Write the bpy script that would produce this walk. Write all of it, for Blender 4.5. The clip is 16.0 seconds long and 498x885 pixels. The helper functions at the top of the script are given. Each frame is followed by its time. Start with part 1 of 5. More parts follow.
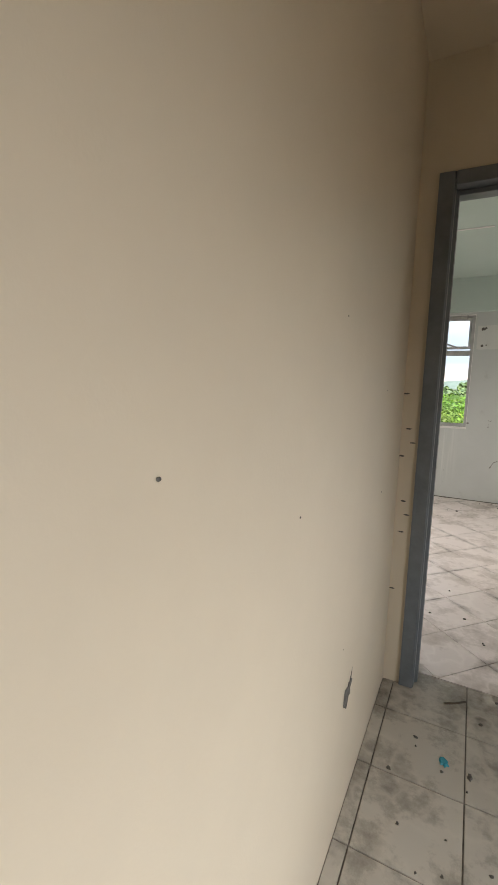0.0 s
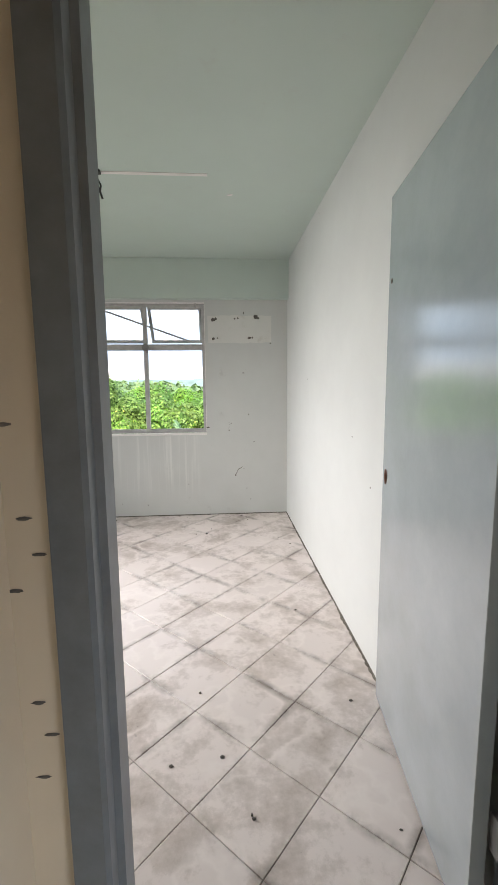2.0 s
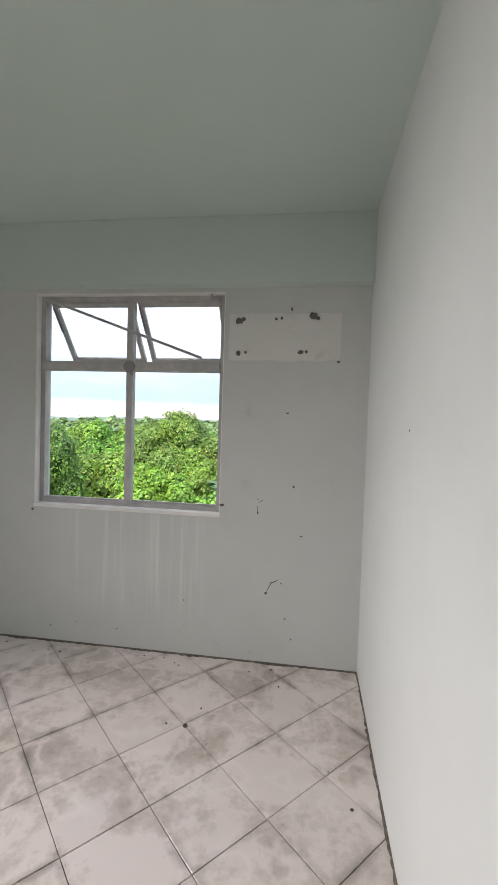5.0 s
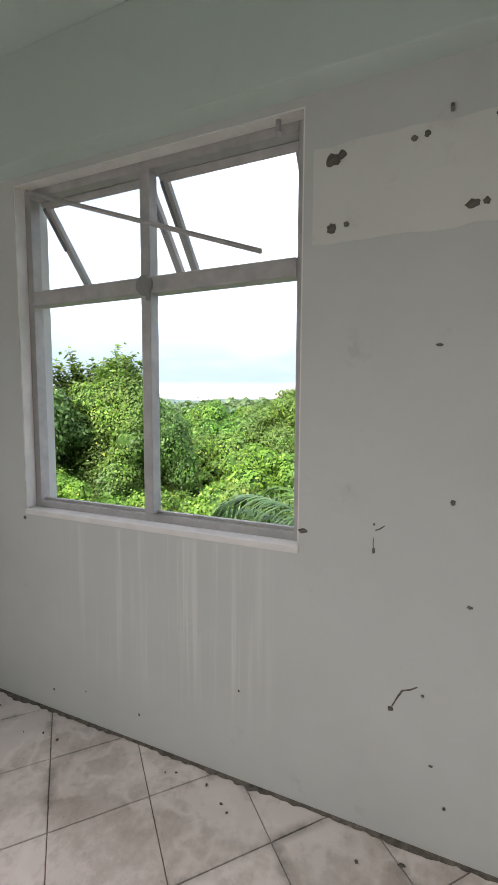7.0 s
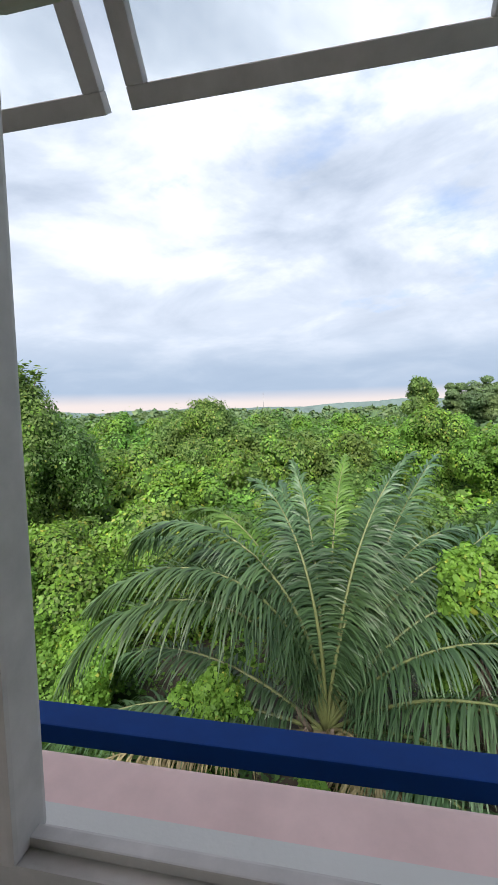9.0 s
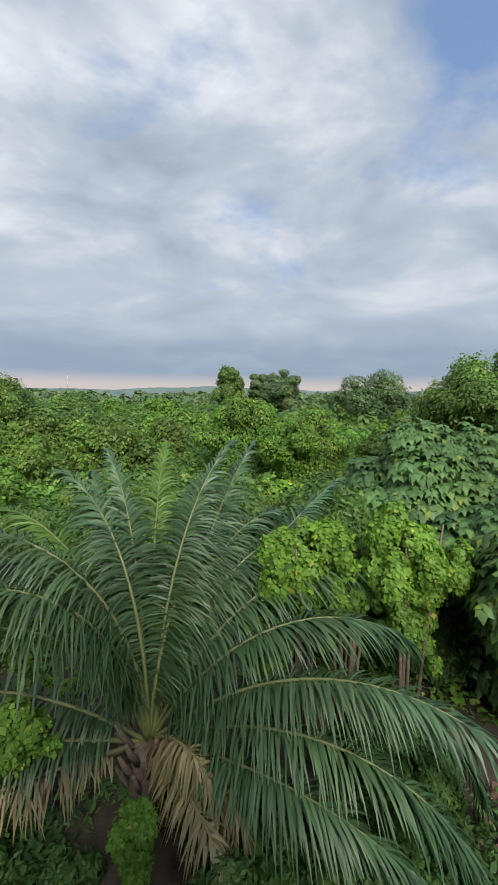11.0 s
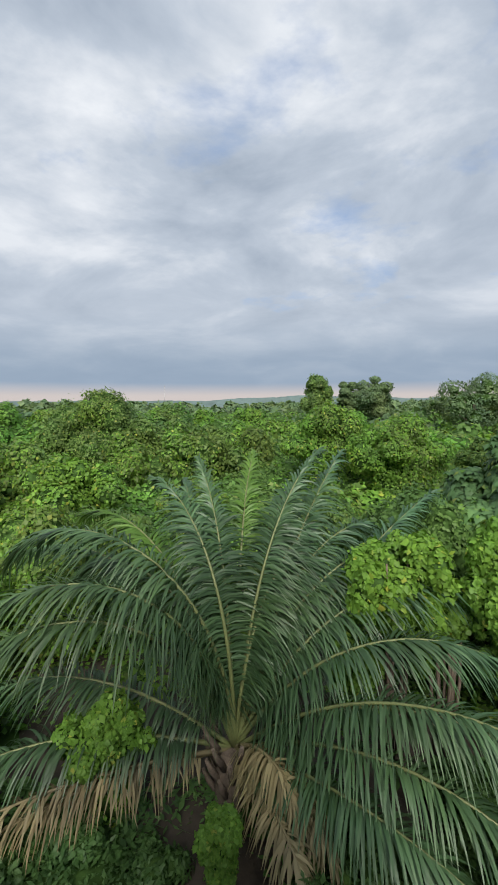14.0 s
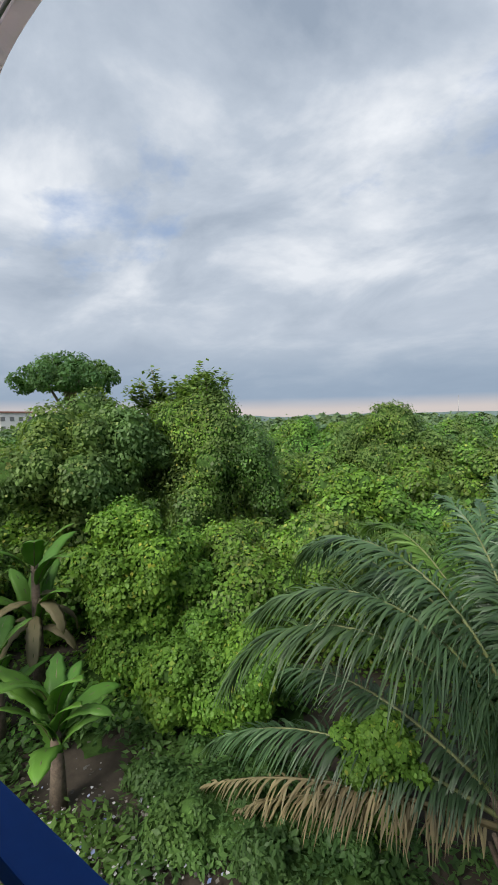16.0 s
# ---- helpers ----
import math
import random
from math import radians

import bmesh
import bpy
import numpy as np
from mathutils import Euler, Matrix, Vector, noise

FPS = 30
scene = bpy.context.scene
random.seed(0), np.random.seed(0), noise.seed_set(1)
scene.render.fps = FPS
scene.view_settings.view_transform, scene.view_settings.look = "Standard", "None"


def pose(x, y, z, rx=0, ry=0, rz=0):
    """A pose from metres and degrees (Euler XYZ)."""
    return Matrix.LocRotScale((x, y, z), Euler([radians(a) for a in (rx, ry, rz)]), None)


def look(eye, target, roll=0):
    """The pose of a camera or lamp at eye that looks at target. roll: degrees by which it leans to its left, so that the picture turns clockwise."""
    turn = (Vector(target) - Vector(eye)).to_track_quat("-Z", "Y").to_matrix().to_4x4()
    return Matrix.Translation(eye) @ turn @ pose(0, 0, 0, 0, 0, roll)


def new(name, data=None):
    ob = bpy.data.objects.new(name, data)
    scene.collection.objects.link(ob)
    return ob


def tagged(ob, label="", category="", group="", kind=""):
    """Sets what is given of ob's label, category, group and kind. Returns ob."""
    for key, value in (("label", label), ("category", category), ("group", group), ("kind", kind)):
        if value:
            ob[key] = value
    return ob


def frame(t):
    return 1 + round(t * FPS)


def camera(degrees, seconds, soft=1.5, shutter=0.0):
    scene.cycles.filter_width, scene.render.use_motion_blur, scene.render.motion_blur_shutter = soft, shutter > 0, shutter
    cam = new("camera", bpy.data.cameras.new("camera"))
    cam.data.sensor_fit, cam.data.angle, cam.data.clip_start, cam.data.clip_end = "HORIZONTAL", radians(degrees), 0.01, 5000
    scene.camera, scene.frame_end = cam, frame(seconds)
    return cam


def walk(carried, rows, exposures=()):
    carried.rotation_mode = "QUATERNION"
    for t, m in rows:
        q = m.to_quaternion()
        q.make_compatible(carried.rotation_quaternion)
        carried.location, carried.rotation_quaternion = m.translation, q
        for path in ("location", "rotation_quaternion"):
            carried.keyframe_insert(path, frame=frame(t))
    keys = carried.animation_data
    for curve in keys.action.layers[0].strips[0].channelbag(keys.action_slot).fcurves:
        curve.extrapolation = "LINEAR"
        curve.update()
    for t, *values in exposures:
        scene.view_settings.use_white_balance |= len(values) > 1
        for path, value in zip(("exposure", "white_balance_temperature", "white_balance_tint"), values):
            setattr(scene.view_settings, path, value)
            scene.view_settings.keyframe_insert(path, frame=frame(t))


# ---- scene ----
cam = camera(59.9, 16.0)
PATH = [
    (0, (0.355, -0.131, 1.363), (-0.549, 1.632, 1.084), 1.5),
    (0.5, (0.343, 0.227, 1.374), (-0.206, 2.133, 1.114), 0.5),
    (1, (0.42, 0.55, 1.382), (0.062, 2.5, 1.122), -0.3),
    (1.5, (0.446, 0.822, 1.372), (0.323, 2.798, 1.088), 0.4),
    (2, (0.431, 1.145, 1.388), (0.569, 3.122, 1.119), -0.5),
    (2.5, (0.528, 1.498, 1.374), (0.637, 3.487, 1.191), -0.3),
    (3, (0.602, 1.844, 1.398), (0.714, 3.838, 1.286), 0.9),
    (3.5, (0.624, 2.19, 1.373), (0.748, 4.185, 1.282), 0.8),
    (4, (0.676, 2.458, 1.428), (0.664, 4.456, 1.331), 0.8),
    (4.2, (0.726, 2.602, 1.43), (0.626, 4.599, 1.359), 1.1),
    (6.3, (0.858, 3.925, 1.362), (0.368, 5.861, 1.253), 1.4),
    (6.5, (0.819, 4.062, 1.351), (0.246, 5.974, 1.229), 1.2),
    (7, (0.691, 4.369, 1.339), (-0.096, 6.199, 1.159), 0.3),
    (7.5, (0.587, 4.681, 1.353), (-0.421, 6.398, 1.156), -0.2),
    (8, (0.388, 4.899, 1.367), (-0.502, 6.681, 1.182), -0.9),
    (8.2, (0.306, 4.966, 1.347), (-0.44, 6.816, 1.206), -0.8),
    (10.3, (-0.21, 5.961, 1.364), (-0.191, 7.953, 1.184), -0.3),
    (10.5, (-0.219, 5.978, 1.359), (-0.06, 7.962, 1.169), 0.4),
    (11, (-0.167, 6.029, 1.33), (0.29, 7.964, 1.117), 0.8),
    (11.5, (-0.087, 6.081, 1.297), (0.75, 7.882, 1.064), 2.0),
    (12, (-0.018, 6.114, 1.275), (1.069, 7.778, 1.055), 2.3),
    (12.5, (-0.018, 6.106, 1.289), (1.078, 7.766, 1.1), 1.9),
    (13, (-0.067, 6.074, 1.315), (0.783, 7.876, 1.145), 1.0),
    (13.5, (-0.105, 6.062, 1.311), (0.369, 7.997, 1.145), 0.1),
    (14, (-0.12, 6.058, 1.314), (-0.066, 8.049, 1.142), -0.3),
    (14.5, (-0.139, 6.051, 1.321), (-0.451, 8.019, 1.149), -0.4),
    (15, (-0.124, 6.059, 1.326), (-0.761, 7.948, 1.166), -0.8),
    (15.5, (-0.142, 6.060, 1.357), (-1.049, 7.838, 1.221), -0.5),
    (16, (-0.071, 6.073, 1.357), (-1.224, 7.704, 1.255), -1.0),
]
walk(cam, [(t, look(*r)) for t, *r in PATH], exposures=[(0.0, 2.15, 6950, 12), (1.0, 2.6, 6650, 12), (1.5, 2.72, 6500, 12), (2.0, 2.55, 6500, 12.5), (2.5, 2.27, 6500, 13), (3.0, 2.15, 6500, 14), (4.2, 2.08, 6500, 14), (7.0, 2.05, 6500, 14), (8.2, 1.8, 6500, 14), (10.3, 0.76, 6500, 10.5), (16.0, 0.76, 6500, 10.5)])

# world and sun
SUN_EL, SUN_AZ = 40, 180
world = bpy.data.worlds.new("world")
scene.world = world
world.use_nodes = True
wn, wl = world.node_tree.nodes, world.node_tree.links
wn.clear()


def node(tree, kind, **kw):
    n = tree.nodes.new(kind)
    for k, v in kw.items():
        if k in n.inputs:
            n.inputs[k].default_value = v
    return n


def build_sky():
    t = world.node_tree
    L = t.links.new
    out = t.nodes.new("ShaderNodeOutputWorld")
    bg = t.nodes.new("ShaderNodeBackground")
    bg.inputs["Strength"].default_value = SKY_STRENGTH
    sky = t.nodes.new("ShaderNodeTexSky")
    sky.sky_type = "NISHITA"
    sky.sun_disc = False
    sky.sun_elevation = radians(SUN_EL)
    sky.sun_rotation = radians(SUN_AZ)
    co = t.nodes.new("ShaderNodeTexCoord")
    sep = t.nodes.new("ShaderNodeSeparateXYZ")
    L(co.outputs["Generated"], sep.inputs[0])

    def math_(op, a, b, clamp=False):
        m = t.nodes.new("ShaderNodeMath")
        m.operation = op
        m.use_clamp = clamp
        for i, v in enumerate((a, b)):
            if v is None:
                continue
            if isinstance(v, (int, float)):
                m.inputs[i].default_value = v
            else:
                L(v, m.inputs[i])
        return m.outputs[0]

    z = math_("MAXIMUM", sep.outputs["Z"], 0.0)
    zz = math_("ADD", z, 0.22)
    u = math_("DIVIDE", sep.outputs["X"], zz)
    v = math_("DIVIDE", sep.outputs["Y"], zz)
    comb = t.nodes.new("ShaderNodeCombineXYZ")
    L(u, comb.inputs[0])
    L(v, comb.inputs[1])

    def fbm(scale, detail, rough, offs, distort=0.0):
        mp = t.nodes.new("ShaderNodeMapping")
        mp.inputs["Location"].default_value = offs
        mp.inputs["Rotation"].default_value = (0, 0, radians(24))
        mp.inputs["Scale"].default_value = (1.0, 1.15, 1.0)
        L(comb.outputs[0], mp.inputs["Vector"])
        n = t.nodes.new("ShaderNodeTexNoise")
        n.inputs["Scale"].default_value = scale
        n.inputs["Detail"].default_value = detail
        n.inputs["Roughness"].default_value = rough
        n.inputs["Distortion"].default_value = distort
        L(mp.outputs[0], n.inputs["Vector"])
        return n.outputs["Fac"]

    def ramp(fac, stops):
        r = t.nodes.new("ShaderNodeValToRGB")
        e = r.color_ramp.elements
        while len(e) < len(stops):
            e.new(0.5)
        for el, (p, c) in zip(e, stops):
            el.position, el.color = p, c
        L(fac, r.inputs[0])
        return r.outputs["Color"]

    def mix(fac, a, b):
        m = t.nodes.new("ShaderNodeMix")
        m.data_type = "RGBA"
        L(fac, m.inputs["Factor"])
        for s, x in (("A", a), ("B", b)):
            i = [q for q in m.inputs if q.name == s and q.type == "RGBA"][0]
            if isinstance(x, tuple):
                i.default_value = x
            else:
                L(x, i)
        return [q for q in m.outputs if q.type == "RGBA"][0]

    big = fbm(0.95, 6, 0.5, (3.1, 1.4, 0), 0.1)
    fine = fbm(2.9, 8, 0.58, (7.7, 2.9, 0), 0.15)
    dens = math_("ADD", math_("MULTIPLY", big, 0.55), math_("MULTIPLY", fine, 0.45))
    # the cloud thins out towards the east
    dens = math_("SUBTRACT", dens, math_("MULTIPLY", math_("MULTIPLY", sep.outputs["X"], z), THIN_EAST))
    dens = math_("ADD", dens, math_("MULTIPLY", math_("MAXIMUM", math_("SUBTRACT", 0.45, z), 0.0), 0.3))
    for way, lo, hi, thin in CLOUD_GAPS:
        dot = t.nodes.new("ShaderNodeVectorMath")
        dot.operation = "DOT_PRODUCT"
        dot.inputs[1].default_value = Vector(way).normalized()
        L(co.outputs["Generated"], dot.inputs[0])
        near = t.nodes.new("ShaderNodeMapRange")
        near.interpolation_type = "SMOOTHSTEP"
        near.inputs["From Min"].default_value, near.inputs["From Max"].default_value, near.inputs["To Max"].default_value = lo, hi, thin
        L(dot.outputs["Value"], near.inputs["Value"])
        dens = math_("SUBTRACT", dens, near.outputs["Result"])
    cover = ramp(dens, [(0.32, (0, 0, 0, 1)), (0.455, (1, 1, 1, 1))])
    shade = ramp(fbm(1.5, 8, 0.56, (0.4, 5.2, 0), 0.3),
                 [(0.31, CLOUD_DARK), (0.50, CLOUD_MID), (0.66, CLOUD_LIGHT)])
    # the lowest clouds are a flat grey-blue deck with a pale strip under it
    low = ramp(z, [(0.0, (1, 1, 1, 1)), (0.13, (0.8, 0.8, 0.8, 1)), (0.30, (0.2, 0.2, 0.2, 1)), (0.45, (0, 0, 0, 1))])
    deck = ramp(z, [(0.0, DECK_PALE), (0.022, DECK_PALE), (0.05, DECK_GREY), (0.10, DECK_GREY), (0.2, CLOUD_MID)])
    cloud = mix(low, shade, deck)
    full = math_("MAXIMUM", cover, low)
    blue = t.nodes.new("ShaderNodeMix")
    blue.data_type = "RGBA"
    blue.inputs["Factor"].default_value = 0.75
    ins = [q for q in blue.inputs if q.type == "RGBA"]
    L(sky.outputs[0], ins[0])
    ins[1].default_value = BLUE_SKY
    bl = [q for q in blue.outputs if q.type == "RGBA"][0]
    L(mix(full, bl, cloud), bg.inputs["Color"])
    L(bg.outputs[0], out.inputs[0])


SKY_STRENGTH = 0.15
CLOUD_DARK, CLOUD_MID, CLOUD_LIGHT = (1.25, 1.52, 1.9, 1), (2.05, 2.32, 2.68, 1), (3.35, 3.5, 3.68, 1)
THIN_EAST = 0.10
# openings in the cloud: direction, cosine where the gap begins and is full, how much it thins
CLOUD_GAPS = [((0.60, 0.60, 0.54), 0.955, 1.0, 0.125), ((0.52, 0.50, 0.72), 0.94, 0.998, 0.06), ((-0.70, 0.55, 0.45), 0.975, 1.0, 0.12)]
DECK_PALE, DECK_GREY, BLUE_SKY = (2.55, 2.3, 2.2, 1), (1.2, 1.55, 2.0, 1), (0.8, 1.25, 2.15, 1)
build_sky()
sun_data = bpy.data.lights.new("sun", "SUN")
sun_data.energy, sun_data.angle, sun_data.color = 3.9, radians(40), (1.0, 0.95, 0.86)
sun = new("sun", sun_data)
_a, _e = radians(SUN_AZ), radians(SUN_EL)
sun.matrix_world = look((math.sin(_a) * 50 * math.cos(_e), math.cos(_a) * 50 * math.cos(_e), 50 * math.sin(_e)), (0, 0, 0))


def window_lamp(name, at, target, w, h, watts, color, spread=180):
    """Sky light coming in through an opening."""
    d = bpy.data.lights.new(name, "AREA")
    d.shape, d.size, d.size_y, d.energy, d.color = "RECTANGLE", w, h, watts, color
    d.spread = radians(spread)
    o = new(name, d)
    o.matrix_world = look(at, target)


window_lamp("side_window_light", (-2.33, 3.75, 1.45), (1.1, 3.85, 0.2), 1.7, 1.25, 6.2, (1.0, 0.97, 0.94), 88)
window_lamp("hall_window_light", (1.83, -0.1, 1.0), (0.1, 0.1, 0.35), 1.6, 0.7, 2.6, (0.84, 0.92, 1.0), 96)


# materials
def mat(name):
    m = bpy.data.materials.new(name)
    m.use_nodes = True
    t = m.node_tree
    return m, t, t.nodes["Principled BSDF"]


def add_noise(t, scale, detail=5, rough=0.6, stretch=(1, 1, 1), offset=(0, 0, 0)):
    co = t.nodes.new("ShaderNodeTexCoord")
    mp = t.nodes.new("ShaderNodeMapping")
    mp.inputs["Scale"].default_value = stretch
    mp.inputs["Location"].default_value = offset
    n = t.nodes.new("ShaderNodeTexNoise")
    n.inputs["Scale"].default_value, n.inputs["Detail"].default_value, n.inputs["Roughness"].default_value = scale, detail, rough
    t.links.new(co.outputs["Object"], mp.inputs[0])
    t.links.new(mp.outputs[0], n.inputs["Vector"])
    return n.outputs["Fac"]


def add_ramp(t, fac, stops):
    r = t.nodes.new("ShaderNodeValToRGB")
    e = r.color_ramp.elements
    while len(e) < len(stops):
        e.new(0.5)
    for el, (p, c) in zip(e, stops):
        el.position = p
        el.color = (*c, 1) if len(c) == 3 else c
    t.links.new(fac, r.inputs[0])
    return r.outputs["Color"]


def add_mix(t, fac, a, b, blend="MIX"):
    m = t.nodes.new("ShaderNodeMix")
    m.data_type, m.blend_type = "RGBA", blend
    ins = [q for q in m.inputs if q.type == "RGBA"]
    if isinstance(fac, (int, float)):
        m.inputs["Factor"].default_value = fac
    else:
        t.links.new(fac, m.inputs["Factor"])
    for i, x in zip(ins, (a, b)):
        if isinstance(x, tuple):
            i.default_value = (*x, 1) if len(x) == 3 else x
        else:
            t.links.new(x, i)
    return [q for q in m.outputs if q.type == "RGBA"][0]


def add_bump(t, b, height, strength=0.2, dist=0.01):
    bp = t.nodes.new("ShaderNodeBump")
    bp.inputs["Strength"].default_value, bp.inputs["Distance"].default_value = strength, dist
    t.links.new(height, bp.inputs["Height"])
    t.links.new(bp.outputs[0], b.inputs["Normal"])


def paint(name, base, dirt, rough=0.55, dirt_at=(0.62, 0.8), scale=2.2, bump=0.12, spec=0.4):
    """Painted plaster: large faint clouds, fine stipple, small grime marks."""
    m, t, b = mat(name)
    big = add_ramp(t, add_noise(t, scale, 6, 0.6), [(0.3, tuple(c * 0.93 for c in base)), (0.7, base)])
    grime = add_ramp(t, add_noise(t, 5.5, 8, 0.7, offset=(4, 2, 7)), [(dirt_at[0], (0, 0, 0)), (dirt_at[1], (1, 1, 1))])
    t.links.new(add_mix(t, grime, big, dirt), b.inputs["Base Color"])
    b.inputs["Roughness"].default_value = rough
    b.inputs["Specular IOR Level"].default_value = spec
    add_bump(t, b, add_noise(t, 160, 3, 0.5), bump, 0.002)
    return m


def leaf_mat(name, dark, light, yellow=None, translucent=0.35, rough=0.5, spec=0.25):
    """Leaves: each its own green, with light coming through."""
    m, t, b = mat(name)
    g = t.nodes.new("ShaderNodeNewGeometry")
    stops = [(0.0, tuple(a * 0.7 + c * 0.3 for a, c in zip(dark, light))), (0.55, tuple(a * 0.45 + c * 0.55 for a, c in zip(dark, light))), (0.9, light)]
    if yellow:
        stops[-1] = (0.95, light)
        stops.append((1.0, yellow))
    col = add_ramp(t, g.outputs["Random Per Island"], stops)
    patch = add_ramp(t, add_noise(t, 0.55, 4, 0.6), [(0.35, (0.62, 0.62, 0.62)), (0.65, (1.15, 1.15, 1.0))])
    col = add_mix(t, 1.0, col, patch, "MULTIPLY")
    hue = add_ramp(t, add_noise(t, 0.21, 3, 0.55, offset=(3, 8, 1)), [(0.36, (0.82, 0.98, 1.12)), (0.64, (1.06, 1.02, 0.86))])
    col = add_mix(t, 1.0, col, hue, "MULTIPLY")
    t.links.new(col, b.inputs["Base Color"])
    b.inputs["Roughness"].default_value = rough
    b.inputs["Specular IOR Level"].default_value = spec
    tr = t.nodes.new("ShaderNodeBsdfTranslucent")
    t.links.new(add_mix(t, 1.0, col, (1.2, 1.25, 0.6), "MULTIPLY"), tr.inputs["Color"])
    mx = t.nodes.new("ShaderNodeMixShader")
    mx.inputs[0].default_value = translucent
    t.links.new(b.outputs[0], mx.inputs[1])
    t.links.new(tr.outputs[0], mx.inputs[2])
    t.links.new(mx.outputs[0], t.nodes["Material Output"].inputs["Surface"])
    return m


def plain(name, color, rough=0.5, metal=0.0, spec=0.5, vary=0.12, scale=9.0, bump=0.0):
    m, t, b = mat(name)
    c = add_ramp(t, add_noise(t, scale, 6, 0.65), [(0.3, tuple(x * (1 - vary) for x in color)), (0.7, tuple(min(1, x * (1 + vary)) for x in color))])
    t.links.new(c, b.inputs["Base Color"])
    b.inputs["Roughness"].default_value, b.inputs["Metallic"].default_value, b.inputs["Specular IOR Level"].default_value = rough, metal, spec
    if bump:
        add_bump(t, b, add_noise(t, scale * 6, 4, 0.6), bump, 0.01)
    return m


M_WALL = paint("pale green wall paint", (0.63, 0.645, 0.63), (0.42, 0.43, 0.40), dirt_at=(0.66, 0.9))
M_WALL_WIN = paint("pale green wall paint, stained", (0.60, 0.615, 0.595), (0.36, 0.36, 0.34), dirt_at=(0.62, 0.9))


def drip_stains(m):
    """Pale runs of rain water down the plaster under the sill."""
    t = m.node_tree
    bs = t.nodes["Principled BSDF"]
    old = bs.inputs["Base Color"].links[0].from_socket
    g = t.nodes.new("ShaderNodeNewGeometry")
    sep = t.nodes.new("ShaderNodeSeparateXYZ")
    t.links.new(g.outputs["Position"], sep.inputs[0])

    def soft(sock, stops):
        mr = t.nodes.new("ShaderNodeMapRange")
        mr.interpolation_type = "SMOOTHSTEP"
        mr.inputs["From Min"].default_value, mr.inputs["From Max"].default_value = stops
        t.links.new(sock, mr.inputs["Value"])
        return mr.outputs["Result"]

    def times(a, c):
        n = t.nodes.new("ShaderNodeMath")
        n.operation = "MULTIPLY"
        t.links.new(a, n.inputs[0])
        t.links.new(c, n.inputs[1])
        return n.outputs[0]
    runs = add_ramp(t, add_noise(t, 9.0, 5, 0.62, (3.2, 0.01, 0.06), (2.3, 0, 0)), [(0.50, (0, 0, 0)), (0.62, (1, 1, 1))])
    mask = times(times(soft(sep.outputs["X"], (-0.80, -0.45)), soft(sep.outputs["X"], (0.30, 0.08))), times(soft(sep.outputs["Z"], (0.87, 0.84)), soft(sep.outputs["Z"], (0.10, 0.50))))
    t.links.new(add_mix(t, times(runs, mask), old, (0.675, 0.685, 0.66)), bs.inputs["Base Color"])


drip_stains(M_WALL_WIN)
M_CEIL = paint("green ceiling paint", (0.57, 0.66, 0.61), (0.52, 0.56, 0.52), scale=0.9)
M_HALL = paint("cream hall paint", (0.70, 0.605, 0.47), (0.45, 0.40, 0.33), dirt_at=(0.7, 0.95), rough=0.4)
M_FRAME_DOOR = plain("grey-blue gloss paint", (0.155, 0.172, 0.19), 0.38, vary=0.18)
M_DOOR = plain("pale blue-grey door paint", (0.34, 0.39, 0.42), 0.24, vary=0.10, scale=3, bump=0.05, spec=0.9)
M_DOOR.node_tree.nodes["Principled BSDF"].inputs["Coat Weight"].default_value = 1.0
M_DOOR.node_tree.nodes["Principled BSDF"].inputs["Coat Roughness"].default_value = 0.13
M_WINFRAME = plain("weathered white window paint", (0.44, 0.43, 0.425), 0.5, vary=0.15, scale=14)
M_DARK_METAL = plain("grey metal", (0.25, 0.25, 0.25), 0.45, 0.6)
M_WHITE = plain("white plaster", (0.78, 0.76, 0.74), 0.7, vary=0.08)
M_PINK = plain("faded pink sill paint", (0.68, 0.50, 0.48), 0.6, vary=0.1)
M_MOSS = plain("mossy concrete", (0.10, 0.14, 0.055), 0.9, vary=0.4, scale=18, bump=0.3)
M_BLUE = plain("dark blue enamel", (0.002, 0.03, 0.15), 0.75, vary=0.1, spec=0.15)
M_PATCH = paint("bare plaster patch", (0.70, 0.70, 0.665), (0.5, 0.48, 0.42), dirt_at=(0.55, 0.8))
M_HOLE = plain("dark broken plaster", (0.12, 0.108, 0.095), 0.9, vary=0.5, scale=60)
M_RUST = plain("rust", (0.12, 0.05, 0.025), 0.85, vary=0.5, scale=60)
M_BLACK = plain("black plastic", (0.02, 0.02, 0.02), 0.5)
M_GROUT = plain("dirty grout", (0.22, 0.195, 0.17), 0.9, vary=0.4, scale=25)


